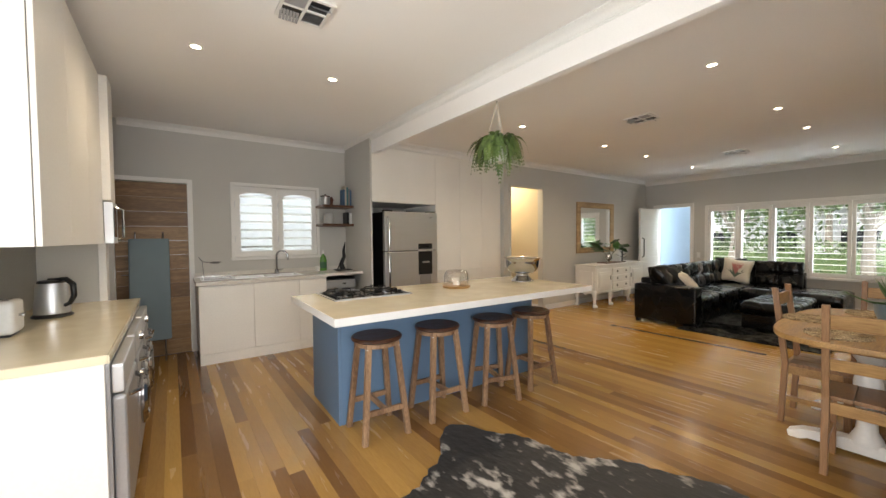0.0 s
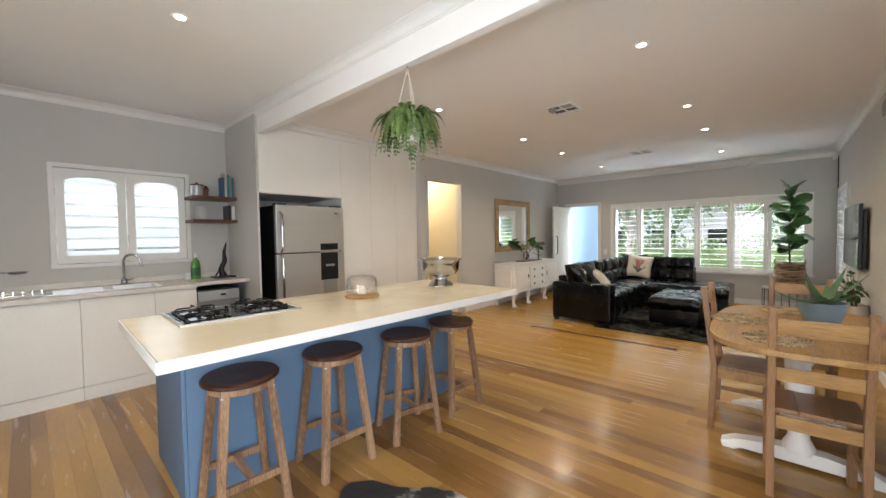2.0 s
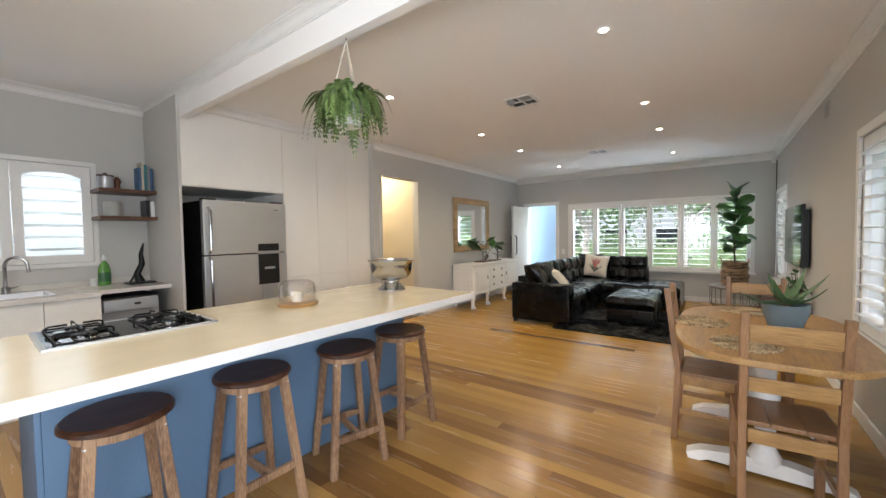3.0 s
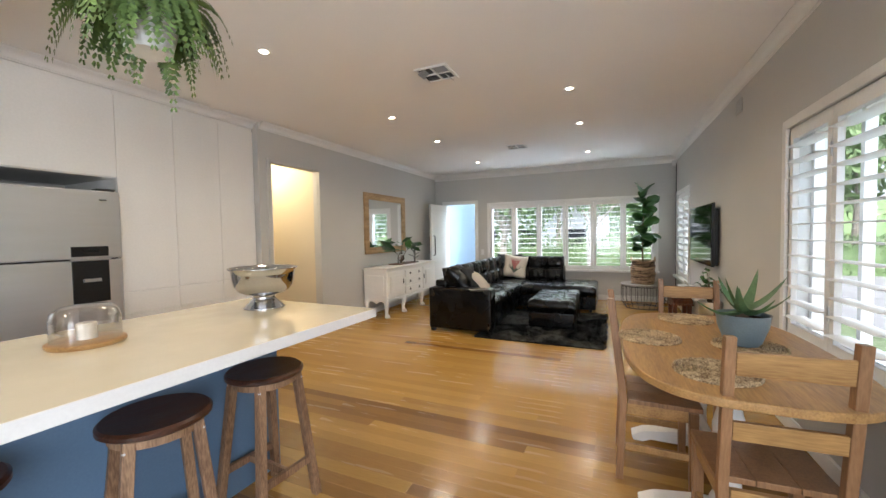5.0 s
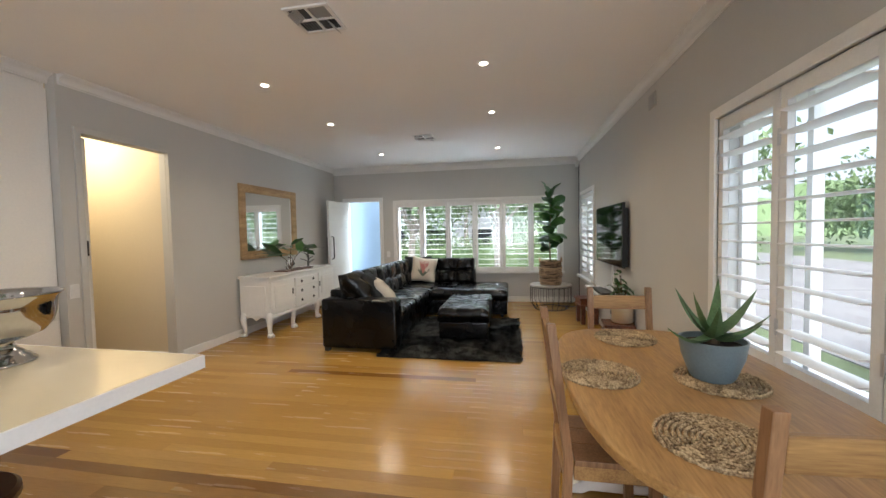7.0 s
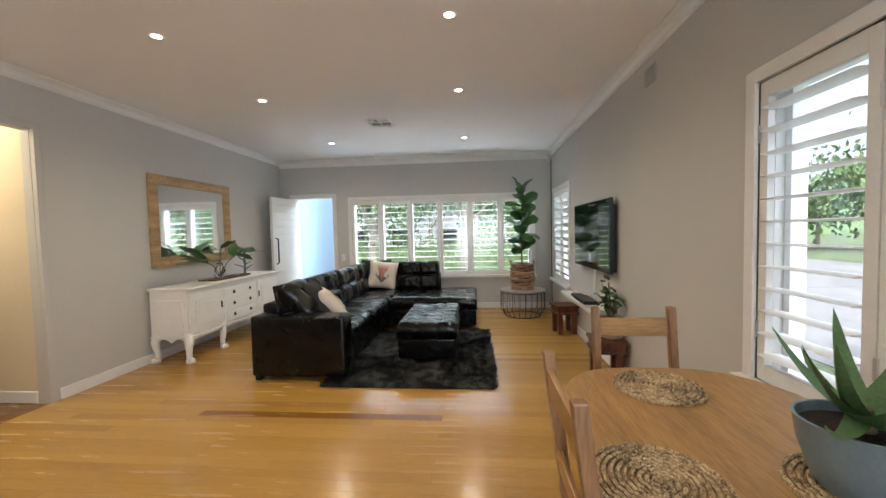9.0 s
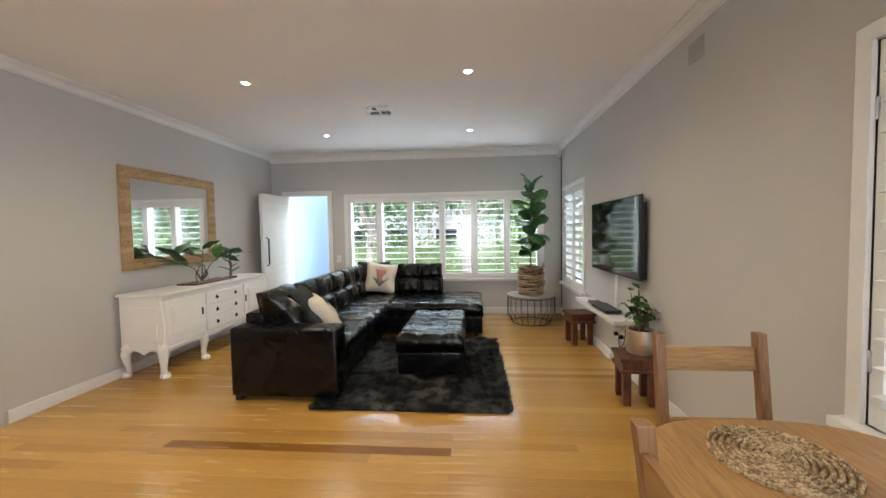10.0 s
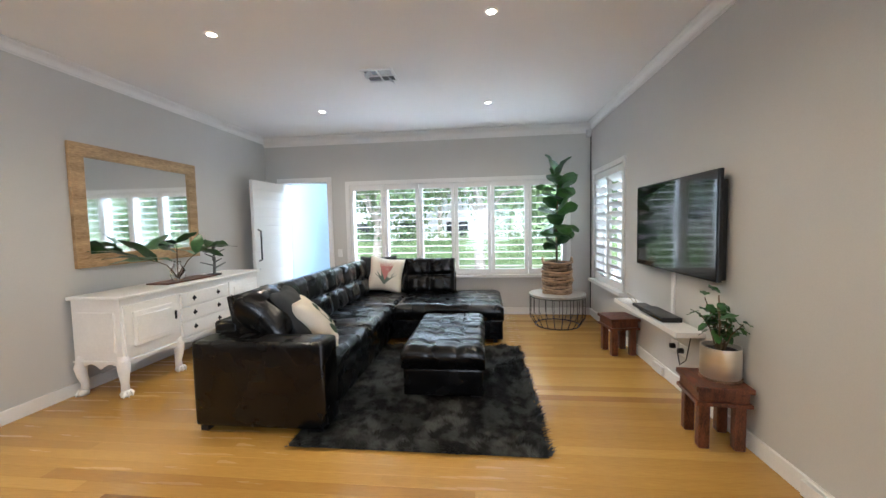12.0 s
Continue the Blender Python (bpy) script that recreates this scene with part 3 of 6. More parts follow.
def ceiling_vent(x0, y0, s=0.29, top=H):
    v = thing("ceiling_vent", "white louvred air vent in the ceiling", "vent", pose(x0 + s / 2, y0 + s / 2, top))
    a = s / 2
    fr = Build().box(-a, a, -a, -a + 0.02, -0.012, 0).box(-a, a, a - 0.02, a, -0.012, 0).box(-a, -a + 0.02, -a + 0.02, a - 0.02, -0.012, 0).box(a - 0.02, a, -a + 0.02, a - 0.02, -0.012, 0)
    fr.box(-0.008, 0.008, -a + 0.02, a - 0.02, -0.012, 0).box(-a + 0.02, -0.008, -0.008, 0.008, -0.012, 0).box(0.008, a - 0.02, -0.008, 0.008, -0.012, 0)
    part("frame", fr, TRIM, v, bevel=0.002)
    part("backing", Build().box(-a + 0.01, a - 0.01, -a + 0.01, a - 0.01, -0.002, -0.0005), BLACKP, v)
    q = a - 0.03
    for sx in (-1, 1):
        for sy in (-1, 1):
            first = None
            for k in range(6):
                f = 0.016 + q * (k + 0.5) / 6
                m = pose(sx * (0.01 + q / 2), sy * f, -0.007, 38 * sy) if sx * sy > 0 else pose(sx * f, sy * (0.01 + q / 2), -0.007, 0, -38 * sx, 90)
                if first is None:
                    first = part("slat", Build().box(-q / 2, q / 2, -0.008, 0.008, -0.0007, 0.0007), GREYP, v, at=m)
                else:
                    shared("slat", first, v, m)
    return v


ceiling_vent(4.235, 2.10)
ceiling_vent(7.26, 2.105)
ceiling_vent(0.53, 2.29, top=HK)


# ---- kitchen ----
def cab_unit(name, label, x0, x1, y0, y1, z0, z1, doors, mat=CABW, gap=0.0016, th=0.02, front="-y", kick=0.0, group=""):
    """A cabinet with flat doors; doors are (u0, u1, z0, z1) in shares of the front."""
    c = thing(name, label, "cabinet", pose(x0, y0, 0), group=group)
    w, d = x1 - x0, y1 - y0
    if front == "-y":
        part("body", Build().box(0.001, w - 0.001, th + 0.002, d, z0 + kick, z1), mat, c)
        if kick:
            part("kickboard", Build().box(0.001, w - 0.001, 0.012, 0.03, z0, z0 + kick - 0.004), mat, c)
        for u0, u1, v0, v1 in doors:
            part("door", Build().box(u0 * w + gap, u1 * w - gap, 0, th, v0 + gap, v1 - gap), mat, c, bevel=0.003)
    else:
        part("body", Build().box(0, w - th - 0.002, 0.001, d - 0.001, z0 + kick, z1), mat, c)
        for u0, u1, v0, v1 in doors:
            part("door", Build().box(w - th, w, u0 * d + gap, u1 * d - gap, v0 + gap, v1 - gap), mat, c, bevel=0.003)
    return c


for i, (a, bb) in enumerate(((0.20, 0.75), (0.75, 1.27), (1.27, 1.62))):
    cab_unit("base_cabinet", "white flat-fronted kitchen base cabinet", a, bb, 4.97, YK - 0.01, 0, 0.893, [(0, 1, 0.12, 0.89)], kick=0.12, group="kitchen base cabinets")
CF = CABF
cab_unit("tall_cabinet", "white cabinet above the fridge", 2.21, 3.26, CF, YK - 0.01, 1.90, 2.66, [(0, 1, 1.905, 2.62)])
cab_unit("tall_cabinet", "tall white pantry cabinet with drawers", 3.26, 3.735, CF, YK - 0.01, 0, 2.66, [(0, 1, 0.90, 2.62), (0, 1, 0.70, 0.90), (0, 1, 0.12, 0.70)], kick=0.1, group="pantry cabinets")
cab_unit("tall_cabinet", "tall white pantry cabinet with drawers", 3.735, 4.20, CF, YK - 0.01, 0, 2.66, [(0, 1, 0.90, 2.62), (0, 1, 0.70, 0.90), (0, 1, 0.12, 0.70)], kick=0.1, group="pantry cabinets")
cab_unit("tall_cabinet", "tall white pantry cabinet with drawers", 4.20, 4.635, CF, YK - 0.01, 0, 2.66, [(0, 1, 0.90, 2.62), (0, 1, 0.70, 0.90), (0, 1, 0.12, 0.70)], kick=0.1, group="pantry cabinets")
tagged(part("trim_cabinet", blk(2.22, 4.635, CF + 0.004, CF + 0.08, 2.662, H), TRIM), "white filler strip above the cabinets", "trim", kind="structure")
cornice("cornice", (2.225, CF + 0.004), (4.64, CF + 0.004), (0, -1), d=0.08)

wt = thing("kitchen_worktop", "pale stone worktop with upstand along the wall", "worktop")
part("slab", Build().box(0.18, 0.56, 4.94, YK - 0.004, 0.895, 0.932).box(1.36, 1.62, 4.94, YK - 0.004, 0.895, 0.932).box(0.56, 1.36, 4.94, 5.10, 0.895, 0.932).box(0.56, 1.36, 5.50, YK - 0.004, 0.895, 0.932).box(1.62, 2.183, 5.08, YK - 0.004, 0.895, 0.932), GREYTOP, wt)
part("upstand", Build().box(0.18, 2.183, YK - 0.02, YK - 0.003, 0.932, 0.985), GREYTOP, wt, bevel=0.003)
sk = thing("sink", "stainless steel double sink set in the worktop", "sink", pose(0, 0, 0.932))
for a, bb in ((0.60, 0.95), (1.01, 1.33)):
    bowl = Build()
    o = [(a, 5.12), (bb, 5.12), (bb, 5.44), (a, 5.44)]
    bowl.add([(x, y, 0.001) for x, y in o] + [(x + (0.02 if x == a else -0.02), y + (0.02 if y == 5.12 else -0.02), -0.14) for x, y in o], [(0, 1, 5, 4), (1, 2, 6, 5), (2, 3, 7, 6), (3, 0, 4, 7), (4, 5, 6, 7)])
    part("bowl", bowl, STEEL, sk)
part("rim", Build().box(0.56, 0.60, 5.10, 5.50, -0.001, 0.005).box(1.33, 1.36, 5.10, 5.50, -0.001, 0.005).box(0.95, 1.01, 5.10, 5.50, -0.001, 0.005).box(0.60, 0.95, 5.10, 5.12, -0.001, 0.005).box(1.01, 1.33, 5.10, 5.12, -0.001, 0.005).box(0.60, 0.95, 5.44, 5.50, -0.001, 0.005).box(1.01, 1.33, 5.44, 5.50, -0.001, 0.005), STEEL, sk)
part("drainer", Build().box(0.24, 0.555, 5.12, 5.48, 0.001, 0.006), STEEL, sk, bevel=0.002)
tap = thing("tap", "chrome swan-neck kitchen mixer tap", "tap", pose(1.12, 5.50, 0.935, 0, 0, -25) @ Matrix.Scale(1.13, 4))
part("spout", Build().tube([(0, 0, 0), (0, 0, 0.20)] + [(0.065 - 0.065 * math.cos(a), -0.02 * math.sin(a), 0.20 + 0.075 * math.sin(a)) for a in [k * 0.3 for k in range(1, 10)]] + [(0.135, -0.02, 0.16)], 0.011, 12), CHROME, tap, smooth=True)
part("base", Build().lathe([(0.0001, 0), (0.025, 0), (0.025, 0.05), (0.016, 0.06), (0.0001, 0.06)], seg=20), CHROME, tap, smooth=True)
part("lever", Build().tube([(0.02, 0, 0.04), (0.07, -0.01, 0.055)], [0.009, 0.006], 10), CHROME, tap, smooth=True)
rack = thing("dish_rack", "small wire dish drainer with a ladle", "dish rack", pose(0.40, 5.30, 0.939))
for k in range(6):
    part("wire", Build().tube([(-0.14 + k * 0.055, -0.12, 0.0), (-0.14 + k * 0.055, -0.12, 0.04), (-0.14 + k * 0.055, 0.12, 0.04), (-0.14 + k * 0.055, 0.12, 0.0)], 0.003, 6), CHROME, rack)
part("base_wire", Build().tube([(-0.15, -0.12, 0.003), (0.15, -0.12, 0.003), (0.15, 0.12, 0.003), (-0.15, 0.12, 0.003), (-0.15, -0.12, 0.003)], 0.004, 6), CHROME, rack)
part("holder", Build().tube([(-0.12, 0.1, 0.0), (-0.13, 0.1, 0.2), (-0.17, 0.09, 0.26)], 0.004, 6).lathe([(0.0001, 0), (0.05, 0.005), (0.07, 0.025), (0.066, 0.025), (0.045, 0.008)], (0.0, 0.08, 0.17), 18).tube([(-0.13, 0.1, 0.2), (-0.07, 0.09, 0.19)], 0.006, 6), CHROME, rack, smooth=True)
soap = thing("soap_bottle", "green washing-up liquid bottle on the worktop", "bottle", pose(1.77, 5.55, 0.932) @ Matrix.Scale(1.3, 4))
part("bottle", Build().lathe([(0.0001, 0), (0.036, 0.002), (0.038, 0.02), (0.038, 0.12), (0.028, 0.16), (0.012, 0.18), (0.012, 0.19), (0.0001, 0.19)], seg=20, sy=0.6), material("green_soap", (0.12, 0.3, 0.06), 0.15, vary=0.1, bump=0), soap, smooth=True)
part("cap", Build().lathe([(0.014, 0.19), (0.014, 0.215), (0.006, 0.222), (0.005, 0.235), (0.0001, 0.235)], seg=14), PAPER, soap, smooth=True)
part("wrapper", Build().lathe([(0.0388, 0.03), (0.0388, 0.10)], seg=20, sy=0.62), material("dark_green_wrap", (0.03, 0.12, 0.04), 0.4), soap, "dark green label")
cup = thing("cup", "small white cup beside the soap", "cup", pose(1.69, 5.56, 0.932))
part("body", Build().lathe([(0.0001, 0.0), (0.028, 0), (0.032, 0.075), (0.029, 0.075), (0.025, 0.006), (0.0001, 0.006)], seg=18), PAPER, cup, smooth=True)
fig = thing("paper_holder", "dark slender sculpted holder on a flat base", "ornament", pose(2.03, 5.45, 0.932) @ Matrix.Scale(1.25, 4))
part("base", Build().box(-0.09, 0.09, -0.07, 0.07, 0, 0.012), BLACKM, fig, bevel=0.003)
part("figure", Build().tube([(0, 0, 0.01), (-0.02, 0, 0.08), (0.015, 0, 0.16), (0.01, 0, 0.24), (0.03, 0, 0.33)], [0.035, 0.025, 0.022, 0.016, 0.006], 10), BLACKM, fig, smooth=True)
part("brace", Build().tube([(-0.07, 0, 0.01), (0.015, 0, 0.17)], [0.008, 0.006], 8), BLACKM, fig)

dw = thing("dishwasher", "silver built-in dishwasher under the worktop", "dishwasher", pose(1.625, 5.10, 0))
part("body", Build().box(0, 0.455, 0.03, 0.58, 0.08, 0.845), BLACKP, dw, "black recessed casing")
part("front", Build().box(0.005, 0.45, 0, 0.03, 0.10, 0.72), GREYP, dw, bevel=0.006)
part("control_panel", Build().box(0.03, 0.44, -0.03, 0.03, 0.725, 0.83), STEEL, dw, bevel=0.004)
part("display", Build().box(0.25, 0.30, -0.033, -0.029, 0.77, 0.79), BLACKP, dw)
part("plinth", Build().box(0.005, 0.45, 0.05, 0.07, 0, 0.08), BLACKP, dw)

for z in (1.60, 1.87):
    fs = thing("wall_shelf", "dark walnut floating shelf in the kitchen corner", "shelf", pose(0, 0, z), group="kitchen shelves")
    part("board", Build().box(1.725, 2.183, YK - 0.34, YK - 0.002, -0.018, 0.018), WALNUT, fs, bevel=0.003)
BOOKC = [material("book_" + n, c, 0.6, vary=0.1) for n, c in (("blue", (0.06, 0.13, 0.25)), ("cream", (0.6, 0.55, 0.45)), ("teal", (0.05, 0.2, 0.22)), ("grey", (0.25, 0.25, 0.26)))]
for k in range(5):
    bk = thing("book", "upright cookbook on the kitchen shelf", "book", pose(2.045 + k * 0.025, YK - 0.30, 1.888), group="cookbooks")
    hgt = 0.235 + 0.018 * ((k * 3) % 4)
    part("cover", Build().box(0, 0.021, 0, 0.145, 0, hgt), BOOKC[k % 4], bk, bevel=0.002)
    part("pages", Build().box(0.003, 0.018, 0.004, 0.147, 0.004, hgt + 0.001), LINEN, bk)
cn = thing("canister", "grey ceramic canister on the shelf", "canister", pose(1.80, YK - 0.22, 1.888) @ Matrix.Scale(1.25, 4))
part("jar", Build().lathe([(0.0001, 0), (0.048, 0), (0.052, 0.01), (0.052, 0.095), (0.0001, 0.095)], seg=22), GREYP, cn, smooth=True)
part("lid", Build().lathe([(0.054, 0.095), (0.054, 0.106), (0.012, 0.112), (0.012, 0.125), (0.0001, 0.126)], seg=22), DARKW, cn, smooth=True)
or1 = thing("ornament", "small dark carved ornament on the shelf", "ornament", pose(1.89, YK - 0.22, 1.888))
part("body", Build().lathe([(0.0001, 0), (0.03, 0.002), (0.02, 0.04), (0.035, 0.08), (0.015, 0.12), (0.0001, 0.13)], seg=14), REDW, or1, smooth=True)
gl = thing("storage_jar", "frosted glass jar on the lower shelf", "jar", pose(1.84, YK - 0.22, 1.618) @ Matrix.Scale(1.25, 4))
part("jar", Build().lathe([(0.0001, 0), (0.05, 0), (0.054, 0.012), (0.054, 0.11), (0.047, 0.12), (0.0001, 0.12)], seg=22), material("frosted_glass", (0.6, 0.6, 0.58), 0.4, vary=0.04, trans=0.4), gl, smooth=True)
for k, (mt, hh) in enumerate(((BLACKP, 0.17), (PAPER, 0.165))):
    bx = thing("folder", "slim upright folder on the lower shelf", "folder", pose(2.09 + k * 0.045, YK - 0.30, 1.618), group="shelf folders")
    part("case", Build().box(0, 0.035, 0, 0.16, 0, hh), mt, bx, bevel=0.003)

# fridge
fr = thing("fridge", "brushed steel two-door fridge freezer with water dispenser", "fridge", pose(2.355, 4.73, 0))
FWD = 0.885
part("body", Build().box(0, FWD, 0.065, 0.74, 0.02, 1.765), BLACKM, fr, "dark grey side walls", bevel=0.006)
part("door", Build().box(0, FWD, 0, 0.06, 1.215, 1.772), STEEL, fr, bevel=0.014, seg=3)
low = part("door", Build().box(0, FWD, 0, 0.06, 0.09, 1.205), STEEL, fr, bevel=0.014, seg=3)
part("handle", Build().tube([(0.05, 0.0, 1.23), (0.05, -0.045, 1.26), (0.05, -0.05, 1.5), (0.05, -0.045, 1.66), (0.05, 0, 1.69)], 0.014, 10), CHROME, fr, smooth=True)
part("handle", Build().tube([(0.05, 0.0, 0.55), (0.05, -0.045, 0.58), (0.05, -0.05, 0.9), (0.05, -0.045, 1.16), (0.05, 0, 1.19)], 0.014, 10), CHROME, fr, smooth=True)
disp = part("dispenser", Build().box(0.545, 0.785, -0.006, 0.004, 0.86, 1.20), BLACKP, low, bevel=0.004)
part("dispenser_panel", Build().box(0.545, 0.785, -0.008, 0.004, 1.235, 1.315), BLACKP, fr, bevel=0.003)
part("dispenser_tray", Build().box(0.61, 0.72, -0.03, 0.0, 1.03, 1.055), GREYP, fr, bevel=0.003)
part("display", Build().box(0.61, 0.72, -0.0105, -0.007, 1.265, 1.29), SCREEN, fr)
part("dispenser_lip", Build().box(0.535, 0.795, -0.022, 0.0, 1.206, 1.216), STEEL, fr, "steel lip over the dispenser", bevel=0.003)
part("dispenser_well", Build().box(0.57, 0.76, -0.0085, -0.004, 0.70, 0.858), GREYP, low, "grey lower dispenser plate", bevel=0.003)
part("badge", Build().box(0.74, 0.79, -0.003, 0.002, 1.69, 1.70), CHROME, fr)
for x in (0.02, FWD - 0.14):
    part("hinge_cover", Build().box(x, x + 0.12, 0.03, 0.12, 1.77, 1.79), BLACKP, fr)

# island
ISLE = pose(3.408, 2.245, 0, 0, 0, -1.7) @ pose(-3.408, -2.245, 0)
isl = thing("kitchen_island", "slate-blue painted kitchen island base", "kitchen island", ISLE)
part("body", Build().box(0.965, 2.99, 2.705, 3.36, 0.0, 0.844), BLUE, isl)
part("end_panel", Build().box(0.945, 0.964, 2.69, 3.375, 0, 0.845), BLUE, isl, bevel=0.002)
part("end_panel", Build().box(2.991, 3.01, 2.69, 3.375, 0, 0.845), BLUE, isl, bevel=0.002)
part("front_panel", Build().box(0.965, 2.99, 2.688, 2.704, 0.0, 0.845), BLUE, isl)
iw = thing("island_worktop", "cream stone island worktop with a white edge", "worktop", ISLE)
part("slab", blk(0.79, 3.40, 2.26, 3.435, 0.849, 0.90), CREAM, iw)
for e in ((0.782, 3.408, 2.252, 2.259), (0.782, 3.408, 3.436, 3.443), (0.782, 0.789, 2.26, 3.435), (3.401, 3.408, 2.26, 3.435)):
    part("edge_strip", blk(*e, 0.847, 0.899), TRIM, iw, "white edge strip", bevel=0.002)
hob = thing("gas_hob", "black glass four-burner gas hob with steel rim", "hob", pose(1.37, 3.215, 0.90, 0, 0, -1.7))
part("rim", Build().box(-0.35, 0.35, -0.265, -0.247, 0.0005, 0.011).box(-0.35, 0.35, 0.247, 0.265, 0.0005, 0.011).box(-0.35, -0.332, -0.246, 0.246, 0.0005, 0.011).box(0.332, 0.35, -0.246, 0.246, 0.0005, 0.011), STEEL, hob, "steel rim")
part("plate", Build().box(-0.331, 0.331, -0.246, 0.246, 0.0005, 0.009), SCREEN, hob, "glossy black glass plate")
for x, y, r in ((-0.19, -0.12, 0.05), (-0.19, 0.12, 0.04), (0.16, -0.12, 0.038), (0.16, 0.12, 0.052)):
    bn = part("burner", Build().lathe([(r + 0.045, 0.009), (r + 0.042, 0.013), (r + 0.008, 0.016), (r, 0.018), (r, 0.027)], (x, y, 0), 24), CHROME, hob, "polished burner ring", smooth=True)
    part("cap", Build().lathe([(r, 0.0275), (r * 0.92, 0.033), (r * 0.5, 0.035), (0.0001, 0.035)], (x, y, 0), 22), BLACKM, bn, "black burner cap", smooth=True)
    g = Build()
    q = 0.108
    for sx, sy in ((1, 0), (-1, 0), (0, 1), (0, -1)):
        g.tube([(x + sx * q, y + sy * q, 0.010), (x + sx * q, y + sy * q, 0.040), (x + sx * (q - 0.012), y + sy * (q - 0.012), 0.046), (x + sx * 0.03, y + sy * 0.03, 0.046)], 0.0055, 6)
    ring_pts = [(x + q * sx, y + q * sy, 0.016) for sx, sy in ((1, 1), (-1, 1), (-1, -1), (1, -1), (1, 1))]
    g.tube(ring_pts, 0.005, 6)
    part("pan_support", g, BLACKM, hob)
for k in range(4):
    part("knob", Build().lathe([(0.018, 0.009), (0.017, 0.028), (0.0001, 0.030)], (0.298, -0.12 + k * 0.08, 0), 14), BLACKP, hob, smooth=True)
cl = thing("glass_cloche", "clear glass cloche on a wooden board", "cloche", pose(2.285, 3.035, 0.90))
part("board", Build().lathe([(0.0001, 0), (0.132, 0), (0.138, 0.008), (0.138, 0.02), (0.13, 0.024), (0.0001, 0.024)], seg=36), PINE, cl, smooth=True)
part("dome", Build().lathe([(0.122, 0.025), (0.124, 0.11), (0.116, 0.15), (0.09, 0.172), (0.03, 0.18), (0.0001, 0.181)], seg=32), THIN, cl, smooth="all")
part("candle", Build().lathe([(0.0001, 0.025), (0.036, 0.025), (0.036, 0.095), (0.0001, 0.097)], seg=20), LINEN, cl, smooth=True)
bw = thing("punch_bowl", "polished silver footed punch bowl", "bowl", pose(3.19, 2.985, 0.90) @ Matrix.Scale(1.09, 4))
part("bowl", Build().lathe([(0.0001, 0.08), (0.06, 0.081), (0.105, 0.088), (0.14, 0.106), (0.162, 0.135), (0.172, 0.17), (0.175, 0.205), (0.178, 0.226), (0.19, 0.236), (0.195, 0.241), (0.194, 0.247), (0.184, 0.243), (0.171, 0.225), (0.166, 0.17), (0.154, 0.138), (0.132, 0.114), (0.1, 0.1), (0.0001, 0.092)], seg=56), CHROME, bw, smooth="all")
part("foot", Build().lathe([(0.066, 0.0815), (0.058, 0.07), (0.066, 0.052), (0.082, 0.04), (0.084, 0.032), (0.1, 0.024), (0.104, 0.012), (0.114, 0.008), (0.116, 0.0), (0.0001, 0.0)], seg=48), CHROME, bw, smooth="all")


def bar_stool():
    s = thing("bar_stool", "round bar stool with dark seat and weathered legs", "stool", group="bar stools at the island")
    part("seat", Build().lathe([(0.0001, 0.672), (0.172, 0.672), (0.182, 0.680), (0.182, 0.694), (0.172, 0.703), (0.12, 0.700), (0.0001, 0.697)], seg=36), DARKW, s, "dark brown stained round seat", smooth=True)
    part("apron", Build().lathe([(0.135, 0.635), (0.15, 0.635), (0.15, 0.672), (0.135, 0.672)], seg=24), WEATHERED, s)
    legs = []
    for k in range(4):
        a = radians(45 + 90 * k)
        top, foot = (0.145 * math.cos(a), 0.145 * math.sin(a)), (0.23 * math.cos(a), 0.23 * math.sin(a))
        b = Build()
        w = 0.019
        vs = [(foot[0] + dx * w, foot[1] + dy * w, 0) for dx, dy in ((-1, -1), (1, -1), (1, 1), (-1, 1))] + [(top[0] + dx * w, top[1] + dy * w, 0.672) for dx, dy in ((-1, -1), (1, -1), (1, 1), (-1, 1))]
        b.add(vs, [(3, 2, 1, 0), (4, 5, 6, 7), (0, 1, 5, 4), (1, 2, 6, 5), (2, 3, 7, 6), (3, 0, 4, 7)])
        leg = part("leg", b, WEATHERED, s, bevel=0.004)
        part("bolt", Build().lathe([(0.0001, 0.006), (0.006, 0.004), (0.007, 0)], seg=10), STEEL, leg, at=pose(top[0] * 1.03 + 0.02 * math.cos(a), top[1] * 1.03 + 0.02 * math.sin(a), 0.635, 0, 80, math.degrees(a)))
        legs.append((top, foot))
    def at(k, z):
        f = z / 0.672
        (tx, ty), (fx, fy) = legs[k]
        return (fx + (tx - fx) * f, fy + (ty - fy) * f)
    for (i, j, z) in ((0, 1, 0.20), (2, 3, 0.20)):
        p, q = at(i, z), at(j, z)
        part("stretcher", Build().box(min(p[0], q[0]), max(p[0], q[0]), p[1] - 0.012, p[1] + 0.012, z - 0.018, z + 0.018), WEATHERED, s, bevel=0.003)
    p, q = at(0, 0.20), at(2, 0.20)
    part("stretcher", Build().box(-0.012, 0.012, q[1] + 0.01, p[1] - 0.01, 0.182, 0.218), WEATHERED, s, bevel=0.003)
    return s


st = bar_stool()
st.matrix_basis = pose(1.17, 2.545, 0, 0, 0, -3)
for x, y, r in ((1.705, 2.545, -1), (2.255, 2.475, -17), (2.76, 2.49, -4)):
    copy_thing(st, pose(x, y, 0, 0, 0, r))

